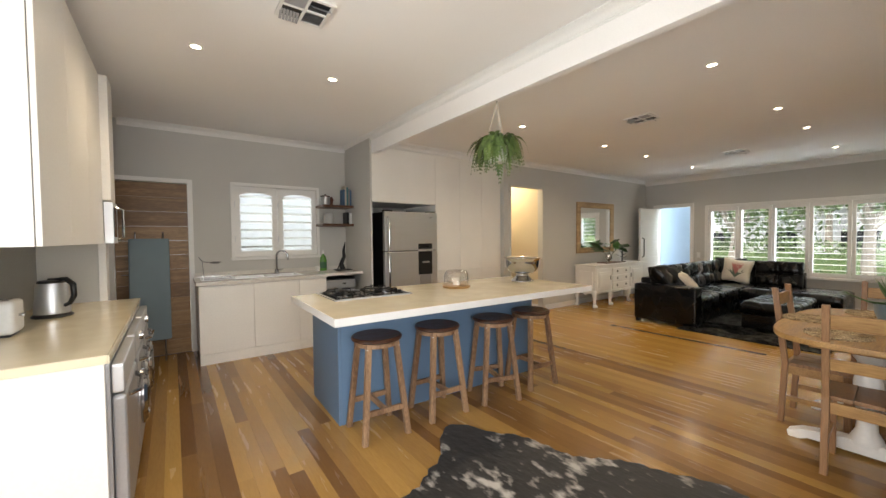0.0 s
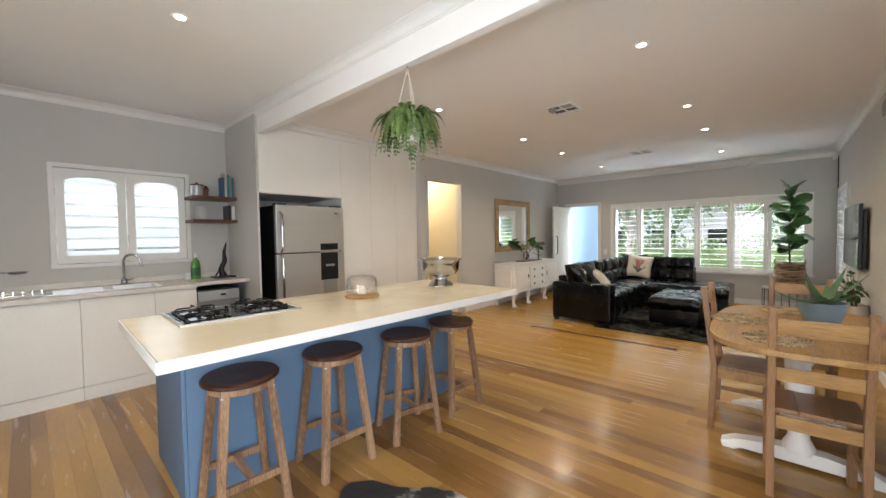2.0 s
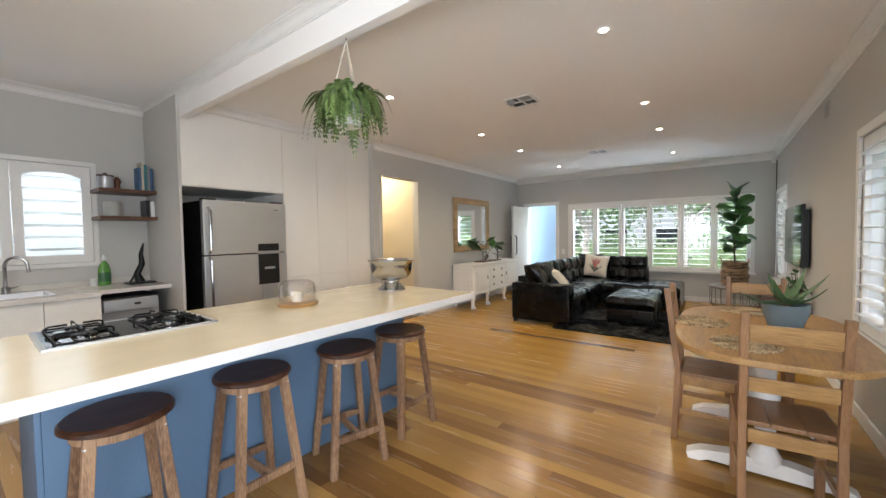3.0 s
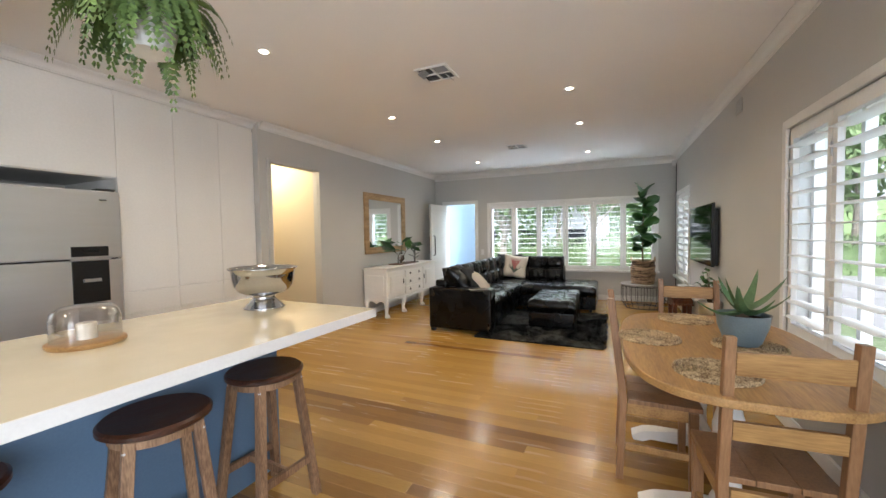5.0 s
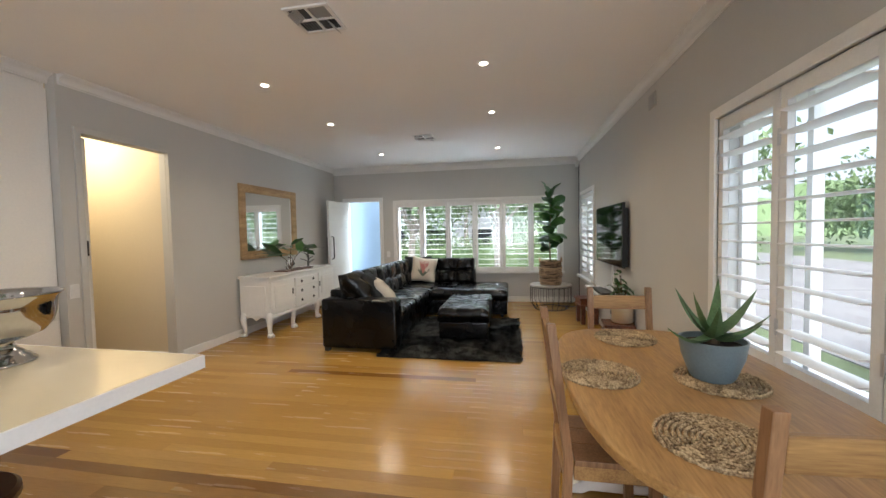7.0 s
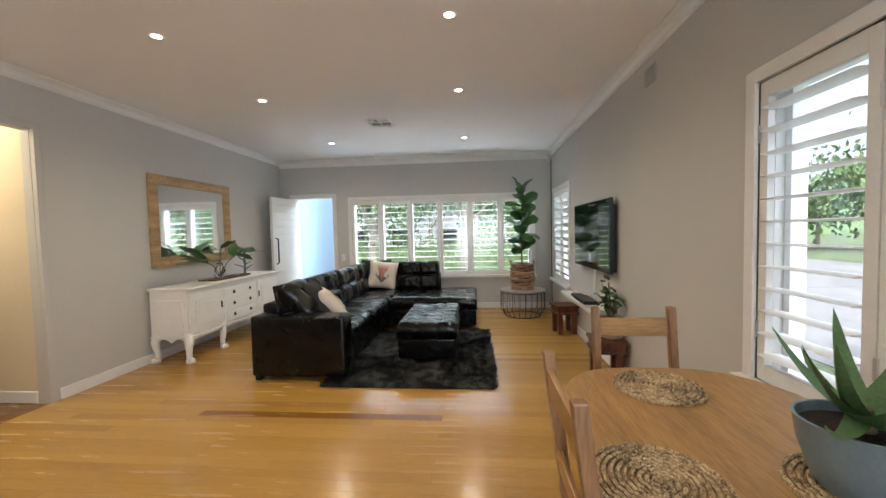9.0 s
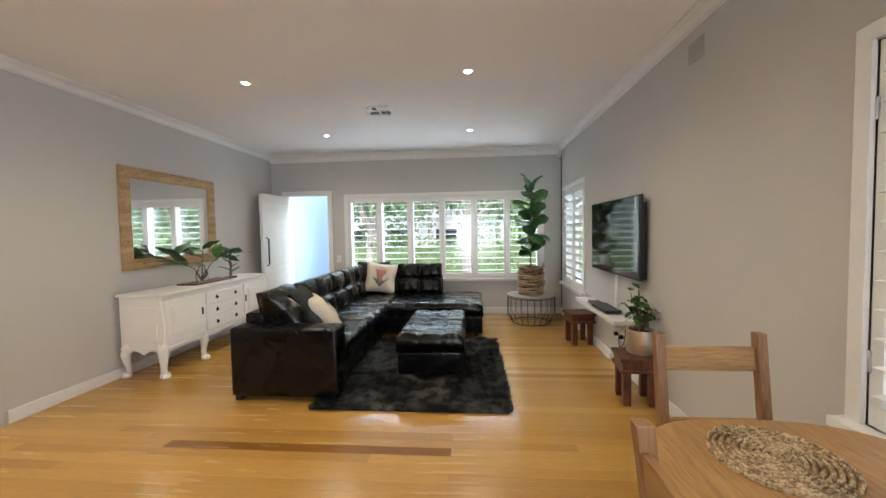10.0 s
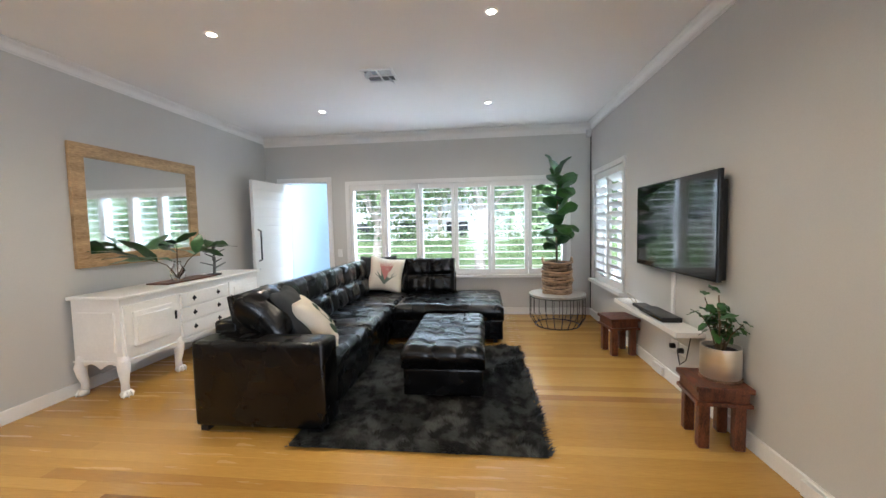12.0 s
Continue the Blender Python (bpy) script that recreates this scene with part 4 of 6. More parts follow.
# left run
lw = thing("side_worktop", "cream stone worktop over the appliances", "worktop")
part("slab", blk(-0.88, -0.263, 2.253, 4.268, 0.863, 0.90), CREAM, lw)
part("edge_strip", blk(-0.262, -0.255, 2.245, 4.268, 0.862, 0.899), CREAM, lw, bevel=0.002)
part("edge_strip", blk(-0.88, -0.263, 2.245, 2.252, 0.862, 0.899), CREAM, lw, bevel=0.002)
ws = thing("worktop_support", "white end panel under the worktop", "panel", pose(0, 0, 0))
part("panel", blk(-0.875, -0.275, 2.26, 2.285, 0.09, 0.86), CABW, ws, bevel=0.002)
part("plinth", blk(-0.875, -0.30, 2.263, 2.285, 0, 0.088), CABW, ws)


def appliance(name, label, y0, y1, drum):
    a = thing(name, label, name.replace("_", " "), pose(-0.86, y0, 0))
    w = y1 - y0
    part("body", Build().box(0, 0.60, 0, w, 0.02, 0.85), GREYP, a, bevel=0.006)
    part("door", Build().box(0.602, 0.655, 0.004, w - 0.004, 0.10, 0.70), GREYP, a, bevel=0.02, seg=3)
    part("control_panel", Build().box(0.602, 0.65, 0.004, w - 0.004, 0.71, 0.845), STEEL, a, bevel=0.012, seg=3)
    part("handle", Build().tube([(0.65, w * 0.2, 0.66), (0.69, w * 0.3, 0.655), (0.69, w * 0.7, 0.655), (0.65, w * 0.8, 0.66)], 0.012, 8), CHROME, a, smooth=True)
    if drum:
        part("drum_ring", Build().lathe([(0.15, 0), (0.15, 0.03), (0.18, 0.035), (0.2, 0.02), (0.2, 0)], seg=32), CHROME, a, smooth=True, at=pose(0.655, w / 2, 0.40, 0, 90, 0))
        part("drum_glass", Build().lathe([(0.0001, 0.045), (0.1, 0.035), (0.15, 0.01)], seg=32), SCREEN, a, smooth=True, at=pose(0.655, w / 2, 0.40, 0, 90, 0))
        part("dial", Build().lathe([(0.03, 0), (0.028, 0.02), (0.0001, 0.022)], seg=20), CHROME, a, smooth=True, at=pose(0.65, w / 2, 0.78, 0, 90, 0))
    part("foot", Build().lathe([(0.02, 0), (0.02, 0.02)], (0.55, 0.06, 0), 10).lathe([(0.02, 0), (0.02, 0.02)], (0.55, w - 0.06, 0), 10), BLACKP, a)


appliance("dishwasher", "grey steel dishwasher under the worktop", 2.29, 2.89, False)
appliance("washing_machine", "grey front-loading washing machine with chrome porthole", 2.93, 3.53, True)
appliance("tumble_dryer", "grey tumble dryer with chrome porthole door", 3.57, 4.17, True)
up = thing("wall_cabinet", "white wall cabinets above the worktop", "cabinet", pose(0, 0, 0))
part("body", Build().box(-0.878, -0.472, 2.30, 4.265, 1.385, 2.70), CABW, up)
part("end_panel", Build().box(-0.878, -0.474, 2.278, 2.298, 1.38, 2.70), CABW, up)
for k in range(3):
    part("door", Build().box(-0.47, -0.45, 2.28 + k * 0.57, 2.28 + (k + 1) * 0.57 - 0.004, 1.38, 2.69), CABW, up, bevel=0.003)
part("door", Build().box(-0.47, -0.40, 3.994, 4.262, 1.72, 2.69), CABW, up, bevel=0.003)
mw = thing("microwave", "built-in steel microwave with bar handle", "microwave", pose(-0.45, 3.995, 1.38))
part("front", Build().box(0.0, 0.06, 0, 0.265, 0, 0.33), STEEL, mw, bevel=0.005)
part("window", Build().box(0.06, 0.063, 0.02, 0.18, 0.05, 0.29), SCREEN, mw)
part("handle", Build().tube([(0.06, 0.22, 0.03), (0.10, 0.22, 0.05), (0.10, 0.22, 0.28), (0.06, 0.22, 0.30)], 0.009, 8), CHROME, mw, smooth=True)
kt = thing("kettle", "brushed steel electric kettle with black handle", "kettle", pose(-0.68, 3.62, 0.90, 0, 0, -36))
part("base", Build().lathe([(0.0001, 0), (0.10, 0), (0.105, 0.008), (0.095, 0.02), (0.0001, 0.022)], seg=30), BLACKP, kt, smooth=True)
part("body", Build().lathe([(0.0001, 0.024), (0.088, 0.024), (0.09, 0.04), (0.078, 0.20), (0.072, 0.225), (0.0001, 0.225)], seg=32), STEEL, kt, smooth=True)
part("lid", Build().lathe([(0.073, 0.225), (0.066, 0.24), (0.02, 0.246), (0.018, 0.256), (0.0001, 0.257)], seg=28), BLACKP, kt, smooth=True)
part("handle", Build().tube([(0.03, 0, 0.245), (0.10, 0, 0.25), (0.145, 0, 0.215), (0.15, 0, 0.14), (0.12, 0, 0.09), (0.085, 0, 0.075)], [0.013, 0.016, 0.017, 0.016, 0.014, 0.012], 10), BLACKP, kt, smooth=True)
part("spout", Build().tube([(-0.06, 0, 0.19), (-0.10, 0, 0.225)], [0.024, 0.014], 10), STEEL, kt, smooth=True)
ts = thing("toaster", "white two-slice toaster on the worktop", "toaster", pose(-0.83, 3.05, 0.90))
part("body", Build().box(-0.13, 0.13, -0.09, 0.09, 0.012, 0.19), PAPER, ts, bevel=0.03, seg=4, smooth=True)
part("slot", Build().box(-0.1, 0.1, -0.045, -0.02, 0.1895, 0.1915).box(-0.1, 0.1, 0.02, 0.045, 0.1895, 0.1915), BLACKP, ts)
part("lever", Build().box(0.13, 0.15, -0.02, 0.02, 0.10, 0.115), CHROME, ts, bevel=0.003)
part("foot", Build().box(-0.11, 0.11, -0.07, 0.07, 0, 0.013), BLACKP, ts)
kd = thing("door_2", "closed wooden plank door in the kitchen", "door", pose(KD[0], YK + 0.03, 0), kind="structure")
for k in range(12):
    part("plank", Build().box(0.004, KD[1] - KD[0] - 0.004, 0, 0.035, 0.002 + k * 0.1747, 0.002 + (k + 1) * 0.1747 - 0.003), DOORW, kd, bevel=0.002)
part("handle", Build().tube([(0.06, 0, 1.0), (0.06, -0.05, 1.0), (0.16, -0.05, 1.0)], 0.009, 8), CHROME, kd, smooth=True)
ib = thing("ironing_board", "grey-blue ironing board leaning against the door", "ironing board", pose(-0.24, 5.45, 0, -9, 0, 0))
part("board", Build().box(-0.19, 0.19, -0.02, 0.02, 0.25, 1.44), material("grey_blue_cloth", (0.2, 0.26, 0.3), 0.85, vary=0.08, fine=200, bump=0.1), ib, bevel=0.018, seg=3)
for x in (-0.13, 0.13):
    part("leg", Build().tube([(x, 0.03, 0.0), (x, 0.035, 1.50), (x, 0.01, 1.52)], 0.009, 8), CHROME, ib, smooth=True)

# hanging fern
fn = thing("hanging_fern", "lush green fern in a hanging white pot", "hanging plant", pose(2.245, 2.40, -0.09))
part("pot", Build().lathe([(0.0001, 2.12), (0.07, 2.12), (0.10, 2.25), (0.105, 2.26), (0.095, 2.26), (0.0001, 2.235)], seg=24), PAPER, fn, smooth=True)
for k in range(3):
    a = k * 2.094 + 0.4
    part("cord", Build().tube([(0.1 * math.cos(a), 0.1 * math.sin(a), 2.255), (0.012 * math.cos(a), 0.012 * math.sin(a), 2.58), (0, 0, 2.635)], 0.0035, 6), LINEN, fn)
part("hook", Build().tube([(0, 0, 2.61), (0, 0, 2.64)], 0.006, 8), CHROME, fn)


def fern_fronds(n, seed):
    rnd = random.Random(seed)
    b = Build()
    for i in range(n):
        a, L, rise = rnd.uniform(0, 6.283), rnd.uniform(0.18, 0.38), rnd.uniform(0.02, 0.14)
        out = rnd.uniform(0.45, 1.0)
        drop = rnd.uniform(0.5, 1.0)
        pts = []
        for k in range(10):
            f = k / 9
            r = 0.03 + L * out * (f - 0.30 * f * f * drop)
            pts.append(Vector((r * math.cos(a + 0.2 * f), r * math.sin(a + 0.2 * f), 2.26 + rise * math.sin(f * 2.2) - L * 1.0 * drop * f * f * f)))
        side = Vector((-math.sin(a), math.cos(a), 0))
        for k in range(9):
            for h in range(3):
                p = pts[k].lerp(pts[k + 1], h / 3)
                d = (pts[k + 1] - pts[k]).normalized()
                s = 0.05 * math.sin(math.pi * (0.12 + 0.82 * (k + h / 3) / 9)) * rnd.uniform(0.8, 1.15)
                for sg in (-1, 1):
                    t = p + side * sg * s + d * s * 0.45 + Vector((0, 0, -s * 0.25))
                    mid = (p + t) / 2
                    n2 = d * 0.0105
                    b.add([p, mid - n2, t, mid + n2], [(0, 1, 2, 3)])
    return b


o = part("fronds", fern_fronds(88, 3), FERNM, fn, "drooping feathery fronds")

# cowhide
def cowhide():
    out = []
    spans = [(-180, 1.0), (-150, 1.25), (-120, 0.85), (-90, 0.9), (-55, 1.1), (-18, 1.12), (5, 0.93), (33, 0.78), (62, 1.03), (77, 1.24), (95, 0.9), (112, 0.82), (140, 1.0), (160, 1.15), (180, 1.0)]
    for k in range(140):
        a = -180 + 360 * k / 140
        for (a0, r0), (a1, r1) in zip(spans, spans[1:]):
            if a0 <= a < a1:
                f = (a - a0) / (a1 - a0)
                f = f * f * (3 - 2 * f)
                r = r0 + (r1 - r0) * f + 0.012 * math.sin(a * 0.9) + 0.008 * math.sin(a * 2.3)
        out.append((1.35 + r * math.cos(radians(a)), 1.05 + r * math.sin(radians(a))))
    m = material("cowhide_fur", (0.02, 0.018, 0.016), 0.5, vary=0.5, scale=1.7, fine=9, bump=0.6, sheen=0.1, stretch=(2.0, 1, 1))
    nt = m.node_tree
    mix = [q for q in nt.nodes if q.bl_idname == "ShaderNodeMix"][0]
    rng = [q for q in nt.nodes if q.bl_idname == "ShaderNodeMapRange"][0]
    rng.inputs[1].default_value, rng.inputs[2].default_value = 1.07, 1.27
    mix.inputs["A"].default_value, mix.inputs["B"].default_value = (0.007, 0.006, 0.0055, 1), (0.42, 0.39, 0.35, 1)
    return tagged(part("cowhide_rug", Build().prism(out, 0.001, 0.012), m, bevel=0.003), "black and white cowhide rug on the floor", "rug")


cowhide()

# ---- dining corner ----
tb = thing("dining_table", "oval pine dining table on a white pedestal", "table", pose(3.715, 0.395, 0))
oval = []
for k in range(64):
    a = 2 * math.pi * k / 64
    c, s = math.cos(a), math.sin(a)
    oval.append((0.755 * math.copysign(abs(c) ** 0.62, c), 0.438 * math.copysign(abs(s) ** 0.62, s)))
part("tabletop", Build().prism(oval, 0.748, 0.782), PINE, tb, "worn pine top with rounded ends", bevel=0.008, seg=3)
part("apron", Build().box(-0.42, 0.42, -0.24, -0.215, 0.67, 0.747).box(-0.42, 0.42, 0.215, 0.24, 0.67, 0.747).box(-0.42, -0.395, -0.214, 0.214, 0.67, 0.747).box(0.395, 0.42, -0.214, 0.214, 0.67, 0.747), PINE, tb)
for x in (-0.245, 0.44):
    prof = [(0.0001, 0.08), (0.07, 0.08), (0.075, 0.12), (0.05, 0.17), (0.045, 0.25), (0.062, 0.40), (0.066, 0.47), (0.045, 0.56), (0.05, 0.60), (0.07, 0.63), (0.07, 0.669), (0.0001, 0.669)]
    part("column", Build().lathe(prof, (x, 0, 0), 20), OLDWHITE, tb, "white turned column", smooth=True)
    ft = Build()
    pr = [(-0.36, 0.0), (-0.30, 0.0), (-0.26, 0.02), (0.26, 0.02), (0.30, 0.0), (0.36, 0.0), (0.37, 0.035), (0.30, 0.07), (0.12, 0.10), (-0.12, 0.10), (-0.30, 0.07), (-0.37, 0.035)]
    n = len(pr)
    ft.add([(x - 0.045, y, z) for y, z in pr] + [(x + 0.045, y, z) for y, z in pr], [tuple(range(n)), tuple(range(n, 2 * n))[::-1]] + [(i, (i + 1) % n, (i + 1) % n + n, i + n) for i in range(n)])
    part("foot", ft, OLDWHITE, tb, "white shaped sled foot", bevel=0.006)
part("stretcher", Build().box(-0.195, 0.39, -0.02, 0.02, 0.16, 0.23), OLDWHITE, tb, bevel=0.004)


def dining_chair():
    """Back at local y = 0, seat towards +y."""
    c = thing("dining_chair", "pine ladder-back dining chair with a plank seat", "chair", group="dining chairs")
    w = 0.388
    for sx in (-1, 1):
        x = sx * (w / 2 - 0.02)
        b = Build()
        for (z0, z1, y0, y1) in ((0, 0.45, 0.0, 0.02), (0.45, 0.997, 0.02, -0.045)):
            vs = [(x + dx, y0 + dy, z0) for dx, dy in ((-0.017, -0.018), (0.017, -0.018), (0.017, 0.018), (-0.017, 0.018))] + [(x + dx, y1 + dy, z1) for dx, dy in ((-0.017, -0.018), (0.017, -0.018), (0.017, 0.018), (-0.017, 0.018))]
            b.add(vs, [(3, 2, 1, 0), (4, 5, 6, 7), (0, 1, 5, 4), (1, 2, 6, 5), (2, 3, 7, 6), (3, 0, 4, 7)])
        part("back_post", b, PINEV, c, bevel=0.004)
        vs = [(x + dx * 0.018, 0.345 + dy * 0.018, 0) for dx, dy in ((-1, -1), (1, -1), (1, 1), (-1, 1))] + [(x + dx * 0.022, 0.345 + dy * 0.022, 0.43) for dx, dy in ((-1, -1), (1, -1), (1, 1), (-1, 1))]
        part("leg", Build().add(vs, [(3, 2, 1, 0), (4, 5, 6, 7), (0, 1, 5, 4), (1, 2, 6, 5), (2, 3, 7, 6), (3, 0, 4, 7)]), PINEV, c, bevel=0.004)
        part("side_rail", Build().box(x - 0.011, x + 0.011, 0.039, 0.322, 0.37, 0.43), PINE, c, bevel=0.003)
        part("side_stretcher", Build().box(x - 0.01, x + 0.01, 0.03, 0.327, 0.17, 0.205), PINE, c, bevel=0.003)
    for k in range(3):
        part("seat_plank", Build().box(-w / 2 + k * w / 3 + 0.0008, -w / 2 + (k + 1) * w / 3 - 0.0008, 0.043, 0.385, 0.431, 0.455), PINEV, c, "worn seat plank", bevel=0.004)
    part("front_rail", Build().box(-w / 2 + 0.043, w / 2 - 0.043, 0.334, 0.356, 0.37, 0.43), PINE, c, bevel=0.003)
    part("back_stretcher", Build().box(-w / 2 + 0.041, w / 2 - 0.038, 0.0, 0.022, 0.365, 0.43), PINE, c, bevel=0.003)
    for z0, z1, y in ((0.86, 0.945, -0.036), (0.62, 0.69, -0.008)):
        b = Build()
        vs = [(sx * (w / 2 - 0.038), y + dy + (z - z0) * -0.1, z) for z in (z0, z1) for sx, dy in ((-1, -0.01), (1, -0.01), (1, 0.01), (-1, 0.01))]
        b.add(vs, [(3, 2, 1, 0), (4, 5, 6, 7), (0, 1, 5, 4), (1, 2, 6, 5), (2, 3, 7, 6), (3, 0, 4, 7)])
        part("back_slat", b, PINE, c, bevel=0.004)
    return c


ch = dining_chair()
ch.matrix_basis = pose(3.035, 0.342, 0, 0, 0, -87)
copy_thing(ch, pose(3.835, 0.845, 0, 0, 0, 180))
copy_thing(ch, pose(4.64, 0.368, 0, 0, 0, 90))


def placemat():
    p = thing("placemat", "round woven seagrass placemat on the table", "placemat", group="table placemats")
    for i in range(10):
        r = 0.008 + i * 0.0155
        n = 20 + i * 5
        pts = [(r * math.cos(2 * math.pi * k / n), r * math.sin(2 * math.pi * k / n), 0.006 + 0.0025 * math.sin(k * 2.4 + i * 1.3)) for k in range(n + 1)]
        part("coil", Build().tube(pts, 0.0088, 6, flat=0.62), SEAG, p, smooth=True)
    return p


pm = placemat()
pm.matrix_basis = pose(3.71, 0.70, 0.782)
for x, y in ((4.255, 0.45), (3.685, 0.27), (3.235, 0.50)):
    copy_thing(pm, pose(x, y, 0.782, 0, 0, x * 90))
al = thing("potted_aloe", "spiky aloe in a blue-grey ceramic pot", "potted plant", pose(3.69, 0.295, 0.796) @ Matrix.Scale(0.76, 4))
part("pot", Build().lathe([(0.0001, 0), (0.085, 0), (0.10, 0.02), (0.135, 0.12), (0.145, 0.195), (0.148, 0.20), (0.138, 0.20), (0.132, 0.17), (0.0001, 0.165)], seg=40), POTBLUE, al, "blue-grey glazed pot", smooth=True)
part("soil", Build().lathe([(0.0001, 0.182), (0.07, 0.178), (0.131, 0.172)], seg=30), SOIL, al, smooth=True)
part("stem", Build().tube([(0, 0, 0.16), (0.005, 0, 0.24)], [0.035, 0.028], 10), STEM, al, smooth=True)
for k, (az, L, up, w) in enumerate(((25, 0.34, 0.75, 0.07), (80, 0.26, 1.1, 0.06), (128, 0.46, 0.12, 0.05), (160, 0.40, 0.55, 0.075), (205, 0.30, 0.3, 0.07), (255, 0.30, 0.35, 0.065), (295, 0.42, 0.6, 0.075), (330, 0.46, 0.7, 0.07), (110, 0.26, 1.6, 0.06), (350, 0.34, 0.3, 0.06))):
    b = Build()
    a, L, w = radians(az), L * 0.8, w * 0.8
    rows = []
    for i in range(8):
        f = i / 7
        r = L * f * math.cos(math.atan(up)) * 1.0
        z = 0.21 + L * f * math.sin(math.atan(up)) + 0.05 * f * f - 0.03 * math.sin(3 * f)
        ww = w * (1 - f) ** 0.75 * 0.75 + 0.001
        cx, cy = r * math.cos(a), r * math.sin(a)
        sx, sy = -math.sin(a) * ww, math.cos(a) * ww
        rows.append([(cx - sx, cy - sy, z + ww * 0.35), (cx, cy, z + 0.004), (cx + sx, cy + sy, z + ww * 0.35), (cx, cy, z - 0.012 * (1 - f) - 0.003)])
    vs = [p for r in rows for p in r]
    b.add(vs, [(i * 4 + j, i * 4 + (j + 1) % 4, (i + 1) * 4 + (j + 1) % 4, (i + 1) * 4 + j) for i in range(7) for j in range(4)] + [(28, 29, 30, 31)])
    part("leaf", b, ALOEM, al, smooth=True)


# ---- living corner ----
def cushion(name, label, m, w, h, d, mat, category="cushion", top=True, group="", n=14, puff=1.0, parent=None):
    """A stuffed pillow shape, w by h, d thick at the middle, lying in local xy."""
    b = Build()
    vs, fs = [], []
    for sgn in (1, -1):
        for i in range(n + 1):
            for j in range(n + 1):
                u, v = 2 * i / n - 1, 2 * j / n - 1
                e = max(0.0, (1 - abs(u) ** 3.2) * (1 - abs(v) ** 3.2)) ** 0.5
                k = 1 - 0.06 * (1 - abs(u * v)) * 0.8
                wr = 0.006 * math.sin(7 * u + 3 * v) * e
                vs.append((u * w / 2 * (k + 0.06 * abs(v)), v * h / 2 * (k + 0.06 * abs(u)), sgn * (d / 2 * e * puff + wr)))
    N = (n + 1) ** 2
    for s in (0, 1):
        for i in range(n):
            for j in range(n):
                q = [s * N + i * (n + 1) + j, s * N + (i + 1) * (n + 1) + j, s * N + (i + 1) * (n + 1) + j + 1, s * N + i * (n + 1) + j + 1]
                fs.append(tuple(q if s == 0 else q[::-1]))
    b.add(vs, fs)
    if parent is not None:
        return part(name, b, mat, parent, smooth="all", at=m)
    c = thing(name, label, category, m, group=group)
    part("cover", b, mat, c, smooth="all")
    return c


def tufted(w, d, h, nx, ny, depth=0.022, res=40):
    """A padded slab with a grid of buttoned squares on top, origin at its lower corner."""
    b = Build()
    R = res
    vs, fs = [], []
    for i in range(R + 1):
        for j in range(R + 1):
            u, v = i / R, j / R
            eu, ev = min(u, 1 - u) * w, min(v, 1 - v) * d
            edge = min(1, (min(eu, 0.05) / 0.05)) * min(1, (min(ev, 0.05) / 0.05))
            z = h - 0.04 * (1 - edge) ** 2
            cu, cv = abs(math.sin(math.pi * nx * u)) if nx > 1 else 1, abs(math.sin(math.pi * ny * v)) if ny > 1 else 1
            z -= depth * ((1 - cu) ** 3 + (1 - cv) ** 3) * (0.25 + 0.75 * edge)
            z += 0.010 * noise.noise(Vector((u * w * 9, v * d * 4, h * 31 + nx))) + 0.005 * noise.noise(Vector((u * w * 22, v * d * 16, h * 17 + ny)))
            vs.append((u * w, v * d, z))
    for i in range(R):
        for j in range(R):
            fs.append((i * (R + 1) + j, (i + 1) * (R + 1) + j, (i + 1) * (R + 1) + j + 1, i * (R + 1) + j + 1))
    base = len(vs)
    rim = [(i, 0) for i in range(R)] + [(R, j) for j in range(R)] + [(i, R) for i in range(R, 0, -1)] + [(0, j) for j in range(R, 0, -1)]
    for i, j in rim:
        vs.append((i / R * w, j / R * d, 0))
    n = len(rim)
    for k in range(n):
        p, q = rim[k], rim[(k + 1) % n]
        fs.append((p[0] * (R + 1) + p[1], base + k, base + (k + 1) % n, q[0] * (R + 1) + q[1]))
    fs.append(tuple(base + k for k in range(n)))
    return b.add(vs, fs)


sf = thing("corner_sofa", "black leather corner sofa with tufted back cushions", "sofa", pose(0, 0, 0))
part("arm", Build().box(6.15, 6.37, 2.33, 3.24, 0.05, 0.62), LEATHER, sf, bevel=0.03, seg=3, smooth=True)
part("base", Build().box(6.372, 9.30, 2.40, 3.24, 0.05, 0.27), LEATHER, sf, bevel=0.015)
part("base", Build().box(8.12, 9.30, 1.12, 2.398, 0.05, 0.27), LEATHER, sf, bevel=0.015)
part("back_frame", Build().box(6.372, 9.30, 3.06, 3.24, 0.272, 0.70), LEATHER, sf, bevel=0.03, seg=3, smooth=True)
part("back_frame", Build().box(9.15, 9.30, 1.72, 3.058, 0.272, 0.70), LEATHER, sf, bevel=0.03, seg=3, smooth=True)
for k in range(3):
    w = 0.86
    x0 = 6.375 + k * (w + 0.004)
    part("seat_cushion", tufted(w, 0.70, 0.18, 1, 1), LEATHER, sf, smooth="all", at=pose(x0, 2.355, 0.272))
    part("back_cushion", tufted(w, 0.46, 0.20, 2, 2, 0.045, 36), LEATHER, sf, smooth="all", at=pose(x0, 3.05, 0.42, 80, 0, 0))
part("seat_cushion", tufted(1.05, 1.26, 0.18, 1, 2), LEATHER, sf, smooth="all", at=pose(8.10, 1.11, 0.272))
for k in range(2):
    part("back_cushion", tufted(0.67, 0.46, 0.20, 2, 2, 0.045, 36), LEATHER, sf, smooth="all", at=pose(9.14, 2.40 + k * 0.66, 0.42, 80, 0, -90))
cushion("back_cushion", "", pose(6.56, 2.92, 0.71, 46, 0, 8), 0.46, 0.46, 0.30, LEATHER, parent=sf)
